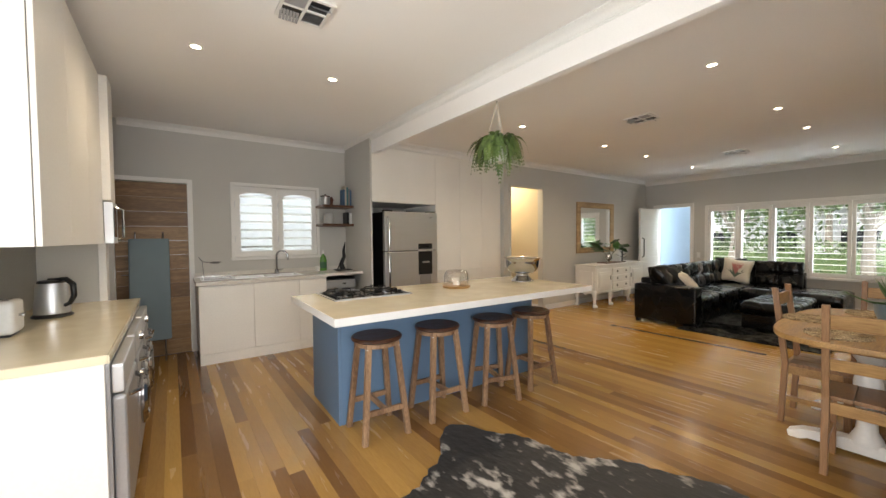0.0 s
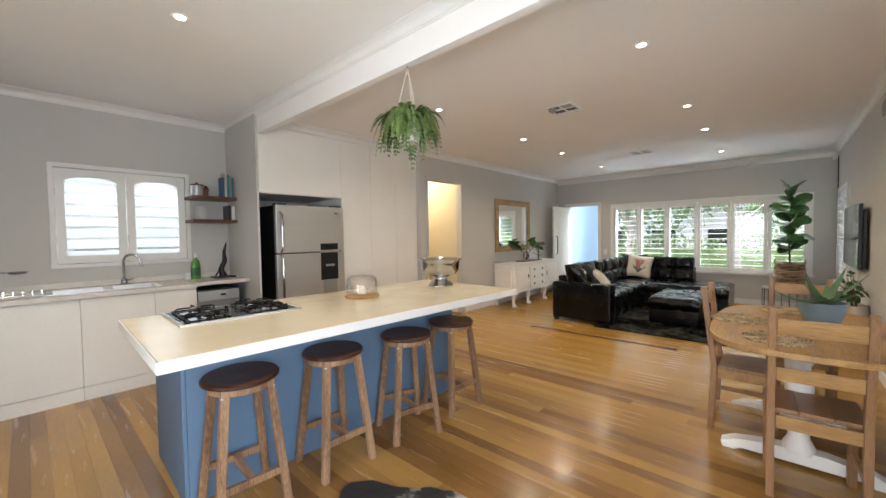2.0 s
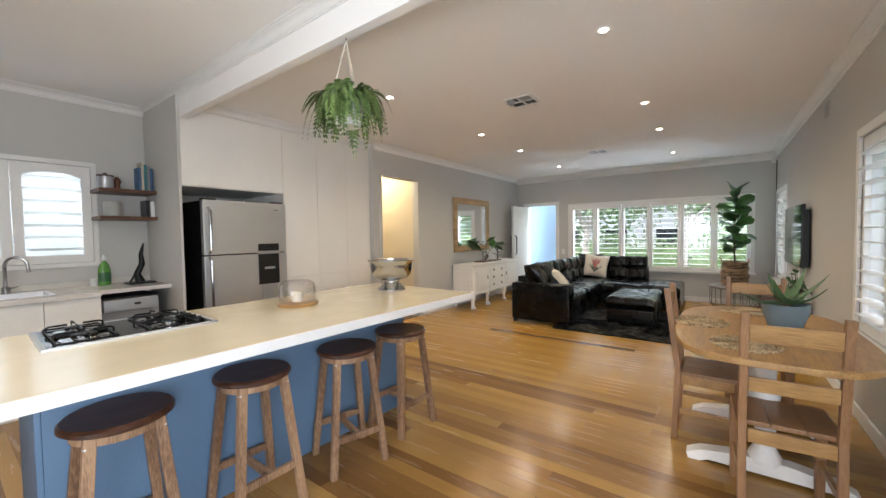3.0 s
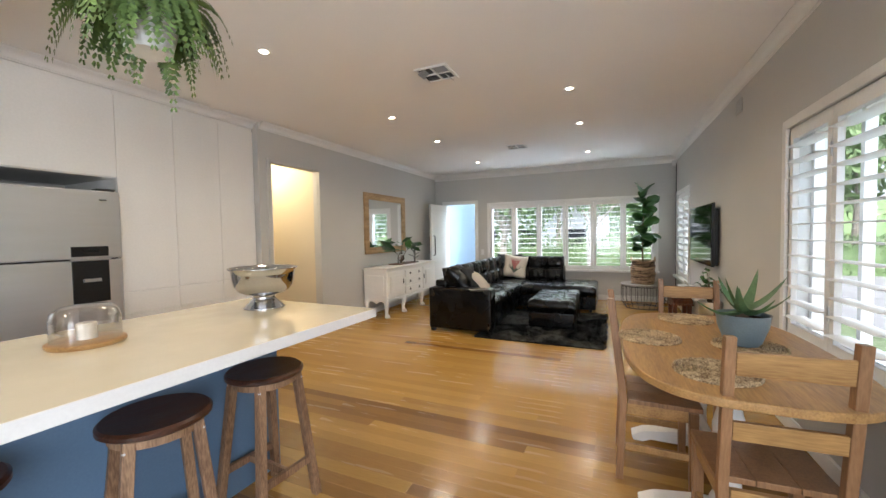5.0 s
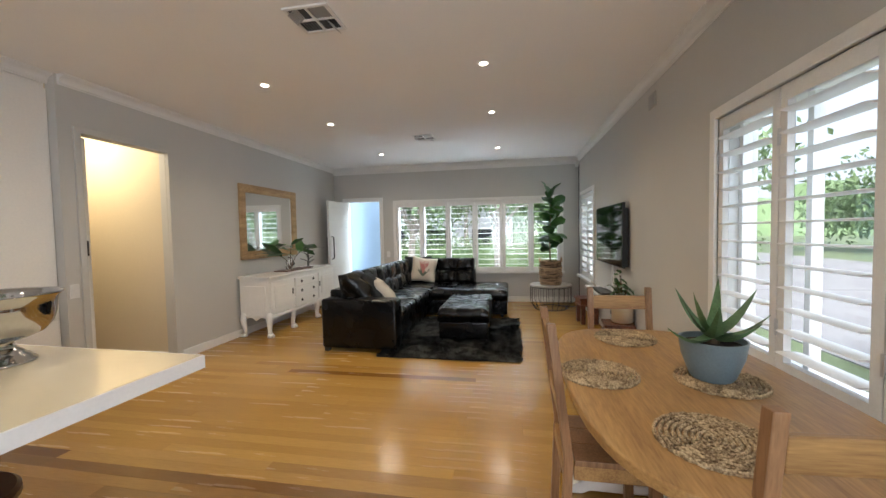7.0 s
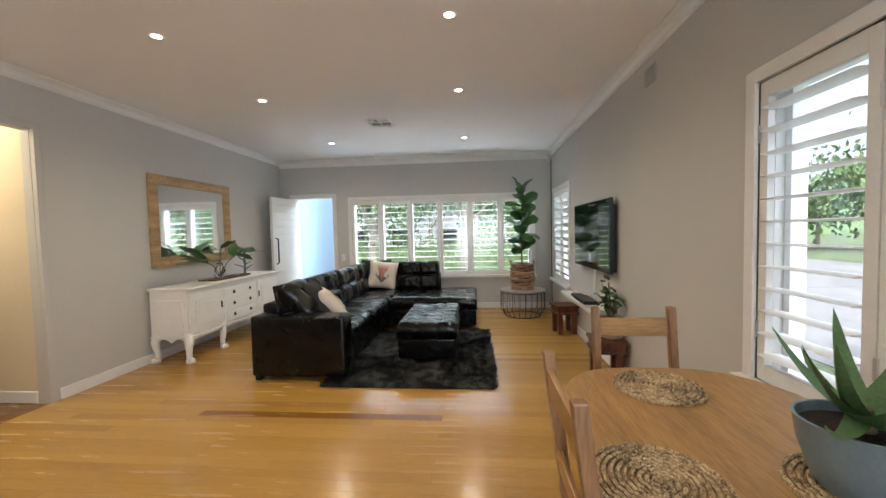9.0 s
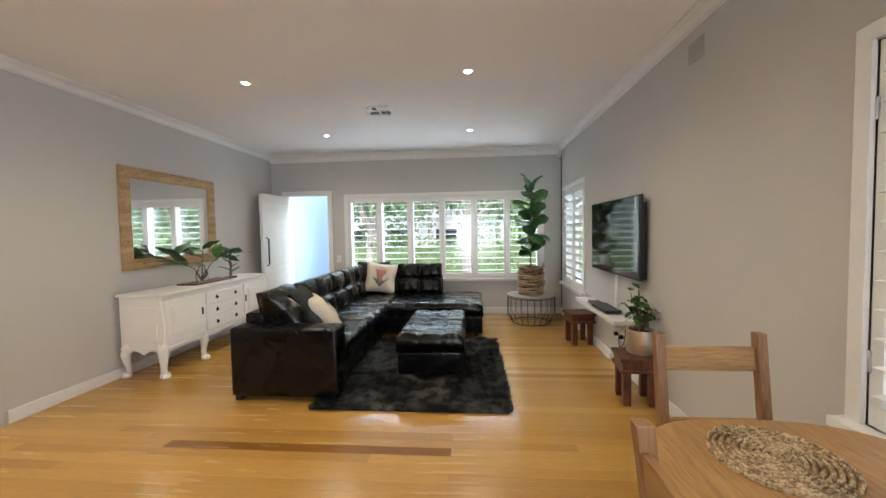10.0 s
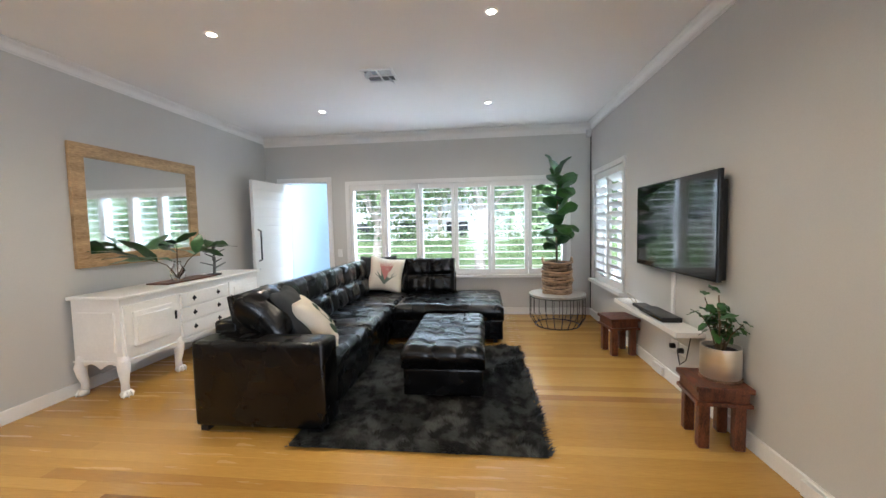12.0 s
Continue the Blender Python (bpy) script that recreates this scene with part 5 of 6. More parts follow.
for x, y in ((6.19, 2.37), (6.19, 3.18), (9.2, 3.18), (8.18, 1.18), (9.2, 1.18)):
    part("foot", Build().box(x, x + 0.07, y, y + 0.05, 0, 0.051), BLACKP, sf)
rug = thing("shag_rug", "black mottled shaggy rug under the ottoman", "rug", pose(0, 0, 0))


def shag():
    rnd = random.Random(8)
    b = Build()
    x0, x1, y0, y1 = 6.04, 8.02, 0.95, 2.55
    b.box(x0 + 0.015, x1 - 0.015, y0 + 0.015, y1 - 0.015, 0.001, 0.018)
    for k in range(26000):
        x, y = rnd.uniform(x0, x1), rnd.uniform(y0, y1)
        a = 2.5 * noise.noise(Vector((x * 2.2, y * 2.2, 0.3))) * 3 + rnd.uniform(-0.8, 0.8)
        L = rnd.uniform(0.03, 0.055)
        dx, dy = math.cos(a) * L, math.sin(a) * L
        b.add([(x - dy * 0.16, y + dx * 0.16, 0.012), (x + dy * 0.16, y - dx * 0.16, 0.012), (x + dx, y + dy, rnd.uniform(0.026, 0.045))], [(0, 1, 2)])
    me = bpy.data.meshes.new("shag")
    me.from_pydata(b.v, [], b.f)
    me.materials.append(RUGM)
    o = new("shag", me)
    o.parent = rug
    tagged(o, "mottled black shag pile", kind="stuff")


shag()
ot = thing("ottoman", "black leather tufted ottoman on the rug", "ottoman", pose(0, 0, 0))
part("base", Build().box(6.70, 7.82, 1.34, 1.95, 0.045, 0.26), LEATHER, ot, bevel=0.02, seg=3)
part("top_cushion", tufted(1.15, 0.64, 0.17, 6, 3, 0.014, 54), LEATHER, ot, "button-tufted leather top", smooth="all", at=pose(6.685, 1.325, 0.262))
for x in (6.73, 7.72):
    for y in (1.36, 1.87):
        part("foot", Build().box(x, x + 0.06, y, y + 0.06, 0.019, 0.046), BLACKP, ot)
cw = cushion("cushion", "cream cushion with a protea flower print", pose(8.93, 2.66, 0.69, 72, 8, -82), 0.45, 0.45, 0.16, LINEN, group="sofa cushions")
fl = Build()
for k in range(9):
    a = radians(-60 + k * 15)
    fl.add([(0.0, -0.10, 0), (0.03 * math.sin(a) - 0.012, -0.02, 0.004), (0.09 * math.sin(a), 0.06 + 0.03 * math.cos(a), 0), (0.03 * math.sin(a) + 0.012, -0.02, 0.004)], [(0, 1, 2, 3)])
part("print_petals", fl, material("faded_pink", (0.5, 0.2, 0.18), 0.85), cw, "pink printed petals", at=pose(0.0, 0.045, 0.083) @ Matrix.Diagonal((1.35, 1.35, 1.0, 1)))
fl = Build()
for k in range(7):
    a = radians(-75 + k * 25)
    fl.add([(0.0, -0.14, 0), (0.05 * math.sin(a) - 0.012, -0.07, 0.003), (0.12 * math.sin(a), -0.04 + 0.06 * math.cos(a), 0), (0.05 * math.sin(a) + 0.012, -0.07, 0.003)], [(0, 1, 2, 3)])
part("print_leaves", fl, material("printed_grey_green", (0.12, 0.15, 0.12), 0.85), cw, "grey-green printed leaves", at=pose(0.0, 0.03, 0.081) @ Matrix.Diagonal((1.35, 1.3, 1.0, 1)))
cushion("cushion", "charcoal cushion behind the printed one", pose(9.02, 2.80, 0.70, 76, 0, -90), 0.5, 0.46, 0.16, CHARC, group="sofa cushions")
cushion("cushion", "charcoal velvet cushion on the sofa corner", pose(6.68, 2.78, 0.68, 58, 0, 18), 0.46, 0.46, 0.17, CHARC, group="sofa cushions")
cg = cushion("cushion", "cream cushion with dark green leaf print", pose(6.74, 2.66, 0.615, 50, 0, 27), 0.46, 0.46, 0.17, LINEN, group="sofa cushions")
GREENP = material("printed_dark_green", (0.03, 0.06, 0.03), 0.85, vary=0.25, scale=20, fine=200)
for cx, cy, ln, turn in ((-0.09, -0.02, 0.13, 70), (-0.03, -0.11, 0.15, 25), (-0.14, -0.12, 0.12, 110), (0.06, -0.06, 0.13, 50), (-0.05, 0.08, 0.10, 95)):
    vs = []
    for k in range(9):
        f = k / 8
        for sg in (-1, 0, 1):
            a, q = (f - 0.5) * ln, sg * 0.034 * math.sin(math.pi * f) ** 0.8
            px = cx + a * math.cos(radians(turn)) - q * math.sin(radians(turn))
            py = cy + a * math.sin(radians(turn)) + q * math.cos(radians(turn))
            u, v = max(-0.98, min(0.98, px / 0.23)), max(-0.98, min(0.98, py / 0.23))
            e = ((1 - abs(u) ** 3.2) * (1 - abs(v) ** 3.2)) ** 0.5
            vs.append((px, py, 0.085 * e + 0.006 * math.sin(7 * u + 3 * v) * e + 0.004))
    part("print_leaf", Build().add(vs, [(3 * k + c, 3 * k + c + 1, 3 * k + c + 4, 3 * k + c + 3) for k in range(8) for c in (0, 1)]), GREENP, cg, "dark green printed leaf", smooth="all")

# sideboard
sb = thing("sideboard", "distressed white sideboard on carved cabriole legs", "sideboard", pose(6.58, 4.215, 0))
SW_, SD = 1.90, 0.47
part("carcass", Build().box(0.03, SW_ - 0.03, 0.02, SD - 0.01, 0.30, 0.80), OLDWHITE, sb, bevel=0.006)
part("top", Build().box(0.0, SW_, -0.015, SD + 0.0, 0.801, 0.83), OLDWHITE, sb, "white top with moulded edge", bevel=0.01, seg=3)
ap = Build()
n = 40
pts = [(0.03 + (SW_ - 0.06) * k / n, 0.235 + 0.03 * abs(math.sin(math.pi * 3 * k / n)) + (0.02 if k % 13 < 2 else 0)) for k in range(n + 1)]
vs = [(x, 0.012, z) for x, z in pts] + [(x, 0.012, 0.30) for x, z in pts] + [(x, 0.03, z) for x, z in pts] + [(x, 0.03, 0.30) for x, z in pts]
m1 = n + 1
ap.add(vs, [(k, k + 1, m1 + k + 1, m1 + k) for k in range(n)] + [(2 * m1 + k + 1, 2 * m1 + k, 3 * m1 + k, 3 * m1 + k + 1) for k in range(n)] + [(k + 1, k, 2 * m1 + k, 2 * m1 + k + 1) for k in range(n)])
part("apron", ap, OLDWHITE, sb, "scalloped apron")
for x0, x1 in ((0.05, 0.58), (1.32, 1.85)):
    d = part("door", Build().box(x0, x1, 0.004, 0.02, 0.325, 0.75), OLDWHITE, sb, bevel=0.004)
    part("panel_moulding", Build().box(x0 + 0.07, x1 - 0.07, -0.010, 0.004, 0.39, 0.685), OLDWHITE, d, bevel=0.009, seg=3)
    part("panel_field", Build().box(x0 + 0.095, x1 - 0.095, -0.017, -0.009, 0.43, 0.645), OLDWHITE, d, bevel=0.006, seg=3)
    part("keyplate", Build().box((x1 - 0.035) if x0 < 0.5 else x0 + 0.015, (x1 - 0.015) if x0 < 0.5 else x0 + 0.035, -0.004, 0.005, 0.52, 0.60), BLACKM, d, bevel=0.003)
for k in range(3):
    z0 = 0.325 + k * 0.143
    d = part("drawer", Build().box(0.62, 1.28, -0.006, 0.02, z0, z0 + 0.13), OLDWHITE, sb, bevel=0.008, seg=3)
    for x in (0.78, 1.12):
        part("knob", Build().lathe([(0.0001, 0.022), (0.012, 0.018), (0.007, 0.008), (0.006, 0)], (0, 0, 0), 12), BLACKM, d, at=pose(x, -0.006, z0 + 0.066, 90), smooth=True)
        part("backplate", Build().add([(x, -0.0075, z0 + 0.035), (x + 0.025, -0.0075, z0 + 0.066), (x, -0.0075, z0 + 0.097), (x - 0.025, -0.0075, z0 + 0.066)], [(0, 1, 2, 3)]), BLACKM, d)
# scalloped apron on the two ends
for ex in (0.032, SW_ - 0.047):
    ea = Build()
    ne = 16
    prof = [(0.05 + (SD - 0.11) * k / ne, 0.225 + 0.045 * abs(math.sin(math.pi * 2 * k / ne))) for k in range(ne + 1)]
    m2 = ne + 1
    ea.add([(ex, y, z) for y, z in prof] + [(ex, y, 0.284) for y, z in prof] + [(ex + 0.015, y, z) for y, z in prof] + [(ex + 0.015, y, 0.284) for y, z in prof],
           [(k + 1, k, m2 + k, m2 + k + 1) for k in range(ne)] + [(2 * m2 + k, 2 * m2 + k + 1, 3 * m2 + k + 1, 3 * m2 + k) for k in range(ne)] + [(k, k + 1, 2 * m2 + k + 1, 2 * m2 + k) for k in range(ne)])
    part("end_apron", ea, OLDWHITE, sb, "scalloped end apron")
part("side_panel", Build().box(0.014, 0.03, 0.07, SD - 0.07, 0.37, 0.70), OLDWHITE, sb, bevel=0.004)
part("base_moulding", Build().box(0.015, SW_ - 0.015, 0.004, SD - 0.005, 0.282, 0.30), OLDWHITE, sb, bevel=0.006)
for x, y, sx, sy in ((0.06, 0.05, -1, -1), (0.06, SD - 0.06, -1, 1), (0.60, 0.05, 0, -1), (1.30, 0.05, 0, -1), (SW_ - 0.06, 0.05, 1, -1), (SW_ - 0.06, SD - 0.06, 1, 1)):
    lg = Build().tube([(x, y, 0.33), (x + sx * 0.006, y + sy * 0.006, 0.285), (x + sx * 0.018, y + sy * 0.018, 0.235), (x + sx * 0.014, y + sy * 0.014, 0.17), (x + sx * 0.002, y + sy * 0.002, 0.10), (x + sx * 0.006, y + sy * 0.006, 0.05)], [0.040, 0.044, 0.044, 0.036, 0.028, 0.030], 14)
    lg = part("leg", lg, OLDWHITE, sb, smooth="all")
    foot = Build().lathe([(0.0001, 0.055), (0.03, 0.05), (0.042, 0.028), (0.036, 0.004), (0.0001, 0.0)], (x + sx * 0.012, y + sy * 0.016, 0), 14)
    for k in range(4):
        a = radians(-90 + (k - 1.5) * 42) if sy < 0 else radians(90 + (k - 1.5) * 42)
        foot.tube([(x + sx * 0.012 + 0.03 * math.cos(a), y + sy * 0.016 + 0.03 * math.sin(a), 0.05), (x + sx * 0.012 + 0.046 * math.cos(a), y + sy * 0.016 + 0.046 * math.sin(a), 0.026), (x + sx * 0.012 + 0.046 * math.cos(a), y + sy * 0.016 + 0.046 * math.sin(a), 0.002)], [0.009, 0.011, 0.005], 6)
    part("claw_foot", foot, OLDWHITE, lg, smooth="all")

ty = thing("tray", "dark wooden serving tray on the sideboard", "tray", pose(7.52, 4.44, 0.83))
part("board", Build().box(-0.33, 0.33, -0.12, 0.12, 0.001, 0.016), REDW, ty, bevel=0.005)
part("handle", Build().box(0.30, 0.42, -0.03, 0.03, 0.004, 0.014), REDW, ty, bevel=0.004)
vs_ = thing("leaf_vase", "glass vase with broad dark green leaf sprays", "vase", pose(7.44, 4.44, 0.846))
part("vase", Build().lathe([(0.0001, 0.004), (0.05, 0.002), (0.07, 0.04), (0.066, 0.10), (0.035, 0.15), (0.03, 0.18), (0.036, 0.19), (0.032, 0.19), (0.026, 0.17), (0.058, 0.10), (0.0001, 0.012)], seg=28), CLEAR, vs_, smooth="all")


def leaf(L, w, cup=0.12, bend=0.2, n=8, blunt=False):
    """A broad leaf along local x, folded along its rib."""
    b = Build()
    vs, fs = [], []
    for i in range(n + 1):
        f = i / n
        hw = (w / 2 * math.sin(math.pi * f ** (1.35 if blunt else 0.8)) ** (0.55 if blunt else 0.75) if 0 < f < 1 else 0.002)
        z = bend * L * (f - f * f * 1.4)
        for s in (-1, -0.5, 0, 0.5, 1):
            vs.append((L * f, s * hw * (1 + 0.06 * math.sin(9 * f + s)), z + cup * hw * abs(s) + 0.006 * math.sin(14 * f) * abs(s)))
    for i in range(n):
        for k in range(4):
            fs.append((i * 5 + k, (i + 1) * 5 + k, (i + 1) * 5 + k + 1, i * 5 + k + 1))
    return b.add(vs, fs)


def spray(parent, base, tip, leaves, sizes, seed, mat=LEAF, r=0.006):
    rnd = random.Random(seed)
    p0, p1 = Vector(base), Vector(tip)
    mid = (p0 + p1) / 2 + Vector((0, 0, 0.06))
    part("stem", Build().tube([p0, p0.lerp(mid, 0.6) + Vector((0, 0, 0.03)), mid, p1], [r, r * 0.9, r * 0.8, r * 0.5], 7), STEM, parent, smooth=True)
    d = p1 - p0
    az = math.degrees(math.atan2(d.y, d.x))
    for k in range(leaves):
        f = 0.55 + 0.45 * k / max(1, leaves - 1)
        q = mid.lerp(p1, (f - 0.5) * 2)
        L = rnd.uniform(*sizes)
        part("leaf", leaf(L, L * 0.48), mat, parent, smooth="all", at=pose(q.x, q.y, q.z, rnd.uniform(-35, 35), rnd.uniform(-45, 15), az + rnd.uniform(-75, 75)))


spray(vs_, (0, 0, 0.03), (-0.52, -0.10, 0.26), 5, (0.26, 0.36), 2)
spray(vs_, (0, 0, 0.03), (0.36, -0.08, 0.33), 6, (0.24, 0.34), 3)
spray(vs_, (0, 0, 0.03), (-0.08, -0.08, 0.38), 4, (0.2, 0.28), 4)
PEWTER = material("dull_pewter", (0.2, 0.2, 0.19), 0.4, 0.9, vary=0.15, fine=90)
sc = thing("wire_sculpture", "small silver metal tree sculpture", "ornament", pose(7.95, 4.43, 0.83) @ Matrix.Scale(1.25, 4))
part("base", Build().lathe([(0.0001, 0), (0.06, 0), (0.06, 0.012), (0.0001, 0.014)], seg=20), BLACKM, sc, smooth=True)
part("trunk", Build().tube([(0, 0, 0.01), (0.01, 0, 0.15), (-0.01, 0, 0.30)], [0.014, 0.011, 0.006], 8), PEWTER, sc, smooth=True)
for k in range(9):
    a = k * 2.4
    z = 0.06 + k * 0.026
    part("branch", Build().tube([(0, 0, z), (0.15 * math.cos(a) * (1 - k * 0.05), 0.07 * math.sin(a), z + 0.04)], [0.017, 0.010], 8, flat=0.4), PEWTER, sc, smooth=True)

mr = thing("wall_mirror", "large wall mirror in a chunky natural wood frame", "mirror", pose(0, 0, 0))
x0, x1, z0, z1, f = 6.70, 8.06, 1.045, 2.105, 0.115
for zz in (z0, z1 - f):
    part("frame_rail", Build().box(x0, x1, YL - 0.035, YL - 0.002, zz, zz + f), FRAMEW, mr, bevel=0.004)
for xx in (x0, x1 - f):
    part("frame_stile", Build().box(xx, xx + f, YL - 0.033, YL - 0.002, z0 + f, z1 - f), FRAMEW, mr, bevel=0.003)
part("glass", Build().box(x0 + f - 0.01, x1 - f + 0.01, YL - 0.016, YL - 0.006, z0 + f - 0.01, z1 - f + 0.01), MIRROR, mr, "clear mirror glass")

# front door, standing open along the wall
fd = thing("door_1", "white slatted front door standing open", "door", pose(XF - 0.02, FD[1] - 0.005, 0, 0, 0, 175), kind="structure")
part("core", Build().box(0, 0.73, 0.003, 0.04, 0.01, 2.03), TRIM, fd)
for k in range(16):
    part("board", Build().box(0.0, 0.73, 0.041, 0.052, 0.012 + k * 0.126, 0.012 + (k + 1) * 0.126 - 0.006), TRIM, fd, bevel=0.003)
part("handle", Build().tube([(0.66, 0.05, 0.90), (0.66, 0.095, 0.92), (0.66, 0.095, 1.32), (0.66, 0.05, 1.34)], 0.011, 8), BLACKM, fd, smooth=True)
part("handle", Build().tube([(0.66, 0.004, 0.90), (0.66, -0.045, 0.92), (0.66, -0.045, 1.32), (0.66, 0.004, 1.34)], 0.011, 8), BLACKM, fd, smooth=True)
part("lock", Build().lathe([(0.0001, 0.004), (0.018, 0.003), (0.02, 0)], seg=14), STEEL, fd, at=pose(0.66, 0.052, 0.78, -90))
sl = thing("door_3", "white boarded sliding passage door with black latch", "door", pose(PD[0], YL + 0.102, 0), kind="structure")
part("core", Build().box(-0.12, 0.115, 0.01, 0.04, 0.01, 2.28), TRIM, sl)
for k in range(16):
    part("board", Build().box(-0.12, 0.118, 0, 0.009, 0.012 + k * 0.142, 0.012 + (k + 1) * 0.142 - 0.006), TRIM, sl, bevel=0.002)
part("latch", Build().box(0.05, 0.095, -0.014, 0.0, 1.22, 1.36), BLACKP, sl, bevel=0.004)
sw2 = thing("light_switch", "white light switch beside the passage opening", "switch", pose(4.695, YL - 0.001, 0.93))
part("plate", Build().box(-0.035, 0.035, -0.008, 0, -0.06, 0.06), PAPER, sw2, bevel=0.002)
part("rocker", Build().box(-0.012, 0.012, -0.011, -0.008, -0.02, 0.02), PAPER, sw2)
swt = thing("light_switch", "white light switch plate beside the door", "switch", pose(XF - 0.001, 3.55, 0.95))
part("plate", Build().box(-0.008, 0, -0.035, 0.035, -0.06, 0.06), PAPER, swt, bevel=0.002)
part("rocker", Build().box(-0.012, -0.008, -0.012, 0.012, -0.02, 0.02), PAPER, swt)

# drum table with planter
dt = thing("drum_side_table", "round grey-topped side table with black wire drum base", "side table", pose(8.98, 0.37, 0))
part("top", Build().lathe([(0.0001, 0.40), (0.355, 0.40), (0.36, 0.405), (0.36, 0.422), (0.355, 0.427), (0.0001, 0.427)], seg=48), material("grey_wash_wood", (0.36, 0.34, 0.31), 0.5, vary=0.15, scale=3, fine=40, stretch=(1, 8, 1)), dt, smooth=True)
ring = [(math.cos(2 * math.pi * k / 40), math.sin(2 * math.pi * k / 40)) for k in range(41)]
part("top_ring", Build().tube([(0.35 * c, 0.35 * s, 0.39) for c, s in ring], 0.006, 8), BLACKM, dt)
part("bottom_ring", Build().tube([(0.28 * c, 0.28 * s, 0.007) for c, s in ring], 0.006, 8), BLACKM, dt)
for k in range(22):
    c, s = math.cos(2 * math.pi * k / 22), math.sin(2 * math.pi * k / 22)
    part("wire", Build().tube([(0.35 * c, 0.35 * s, 0.39), (0.352 * c, 0.352 * s, 0.12), (0.28 * c, 0.28 * s, 0.007)], 0.004, 6), BLACKM, dt)
ff = thing("fiddle_leaf_fig", "tall fiddle-leaf fig in a banded rattan basket", "potted plant", pose(8.97, 0.37, 0.427))
part("liner", Build().lathe([(0.0001, 0.01), (0.16, 0.01), (0.175, 0.40), (0.0001, 0.40)], seg=28), SOIL, ff, smooth=True)
for k in range(11):
    z = 0.02 + k * 0.038
    r = 0.172 + 0.012 * math.sin(k * 1.9) * 0.5 + 0.012 * math.sin(math.pi * k / 10)
    part("band", Build().tube([((r + 0.004 * math.sin(5 * t + k)) * math.cos(t), (r + 0.004 * math.sin(5 * t + k)) * math.sin(t), z + 0.006 * math.sin(3 * t + k * 2)) for t in [2 * math.pi * i / 30 for i in range(31)]], 0.018, 8), RATTAN, ff, smooth=True)
for sgn in (-1, 1):
    part("handle", Build().tube([(0.05 * math.cos(t), sgn * 0.185, 0.40 + 0.07 * math.sin(t)) for t in [math.pi * i / 8 for i in range(9)]], 0.012, 8), RATTAN, ff, smooth=True)
part("trunk", Build().tube([(0, 0, 0.38), (0.01, 0.01, 0.7), (-0.01, 0.0, 1.1), (0.0, -0.02, 1.5)], [0.014, 0.013, 0.011, 0.006], 8), STEM, ff, smooth=True)
rnd = random.Random(21)
for k in range(38):
    f = k / 37
    z = 0.60 + 1.0 * f + rnd.uniform(-0.03, 0.03)
    az = k * 137.5 + rnd.uniform(-15, 15)
    L = rnd.uniform(0.21, 0.31) * (1.05 if f < 0.9 else 0.9)
    up = rnd.uniform(-45, 25) if f < 0.85 else -rnd.uniform(45, 75)
    part("leaf", leaf(L, L * 0.74, 0.22, 0.10, 10, True), LEAF, ff, smooth="all", at=pose(0.01, 0, z, rnd.uniform(-55, 55), up, az))

# media wall
tv = thing("television", "wall-mounted flat black television", "television", pose(0, 0, 0))
part("casing", Build().box(6.45, 7.70, -0.165, -0.135, 0.945, 1.665), BLACKP, tv, bevel=0.006)
part("screen", Build().box(6.46, 7.69, -0.134, -0.131, 0.955, 1.655), SCREEN, tv, "dark glossy screen")
part("rear_housing", Build().box(6.475, 7.67, -0.206, -0.166, 0.955, 1.60), BLACKP, tv, bevel=0.01)
part("mount", Build().box(6.85, 7.25, YR + 0.001, -0.207, 1.1, 1.5), BLACKM, tv)
ms = thing("media_shelf", "white floating shelf below the television", "shelf", pose(0, 0, 0))
part("board", Build().box(6.70, 7.98, YR + 0.001, -0.02, 0.515, 0.555), TRIM, ms, bevel=0.004)
bxx = thing("media_box", "slim black media box on the shelf", "media player", pose(7.18, -0.12, 0.555))
part("case", Build().box(-0.22, 0.22, -0.07, 0.08, 0.004, 0.04), BLACKP, bxx, bevel=0.004)
part("lip", Build().box(-0.21, 0.21, 0.081, 0.083, 0.012, 0.03), SCREEN, bxx)
part("foot", Build().box(-0.2, 0.2, -0.06, 0.06, 0, 0.004), BLACKM, bxx)
rt = thing("router", "small black router on the shelf", "router", pose(7.52, -0.12, 0.555))
part("case", Build().box(-0.08, 0.08, -0.06, 0.06, 0, 0.028), BLACKP, rt, bevel=0.006)
tk = thing("cable_trunking", "white cable trunking on the wall", "trunking")
part("cover", Build().box(7.13, 7.17, YR + 0.001, YR + 0.02, 0.556, 1.0), TRIM, tk, bevel=0.003)
cb = thing("cable", "loose cream cable loop on the shelf", "cable", pose(7.72, -0.10, 0.555))
part("loop", Build().tube([(0.08 * math.cos(t), 0.05 * math.sin(t) * 0.6, 0.05 + 0.045 * math.sin(t)) for t in [2 * math.pi * i / 18 for i in range(19)]], 0.004, 6), LINEN, cb, smooth=True)
for x in (7.12, 6.99):
    so = thing("wall_socket", "white wall socket with black plug", "socket", pose(x, YR + 0.001, 0.33), group="wall sockets")
    part("plate", Build().box(-0.055, 0.055, 0, 0.008, -0.045, 0.045), PAPER, so, bevel=0.002)
    part("plug", Build().lathe([(0.022, 0), (0.02, 0.035), (0.0001, 0.038)], seg=14), BLACKP, so, at=pose(0, 0.008, 0, -90), smooth=True)
pl = thing("plug_lead", "thin black lead hanging to the shelf", "cable")
part("lead", Build().tube([(6.99, YR + 0.05, 0.33), (6.93, YR + 0.06, 0.24), (6.86, YR + 0.05, 0.3), (6.83, YR + 0.03, 0.515)], 0.004, 6), BLACKP, pl, smooth=True)
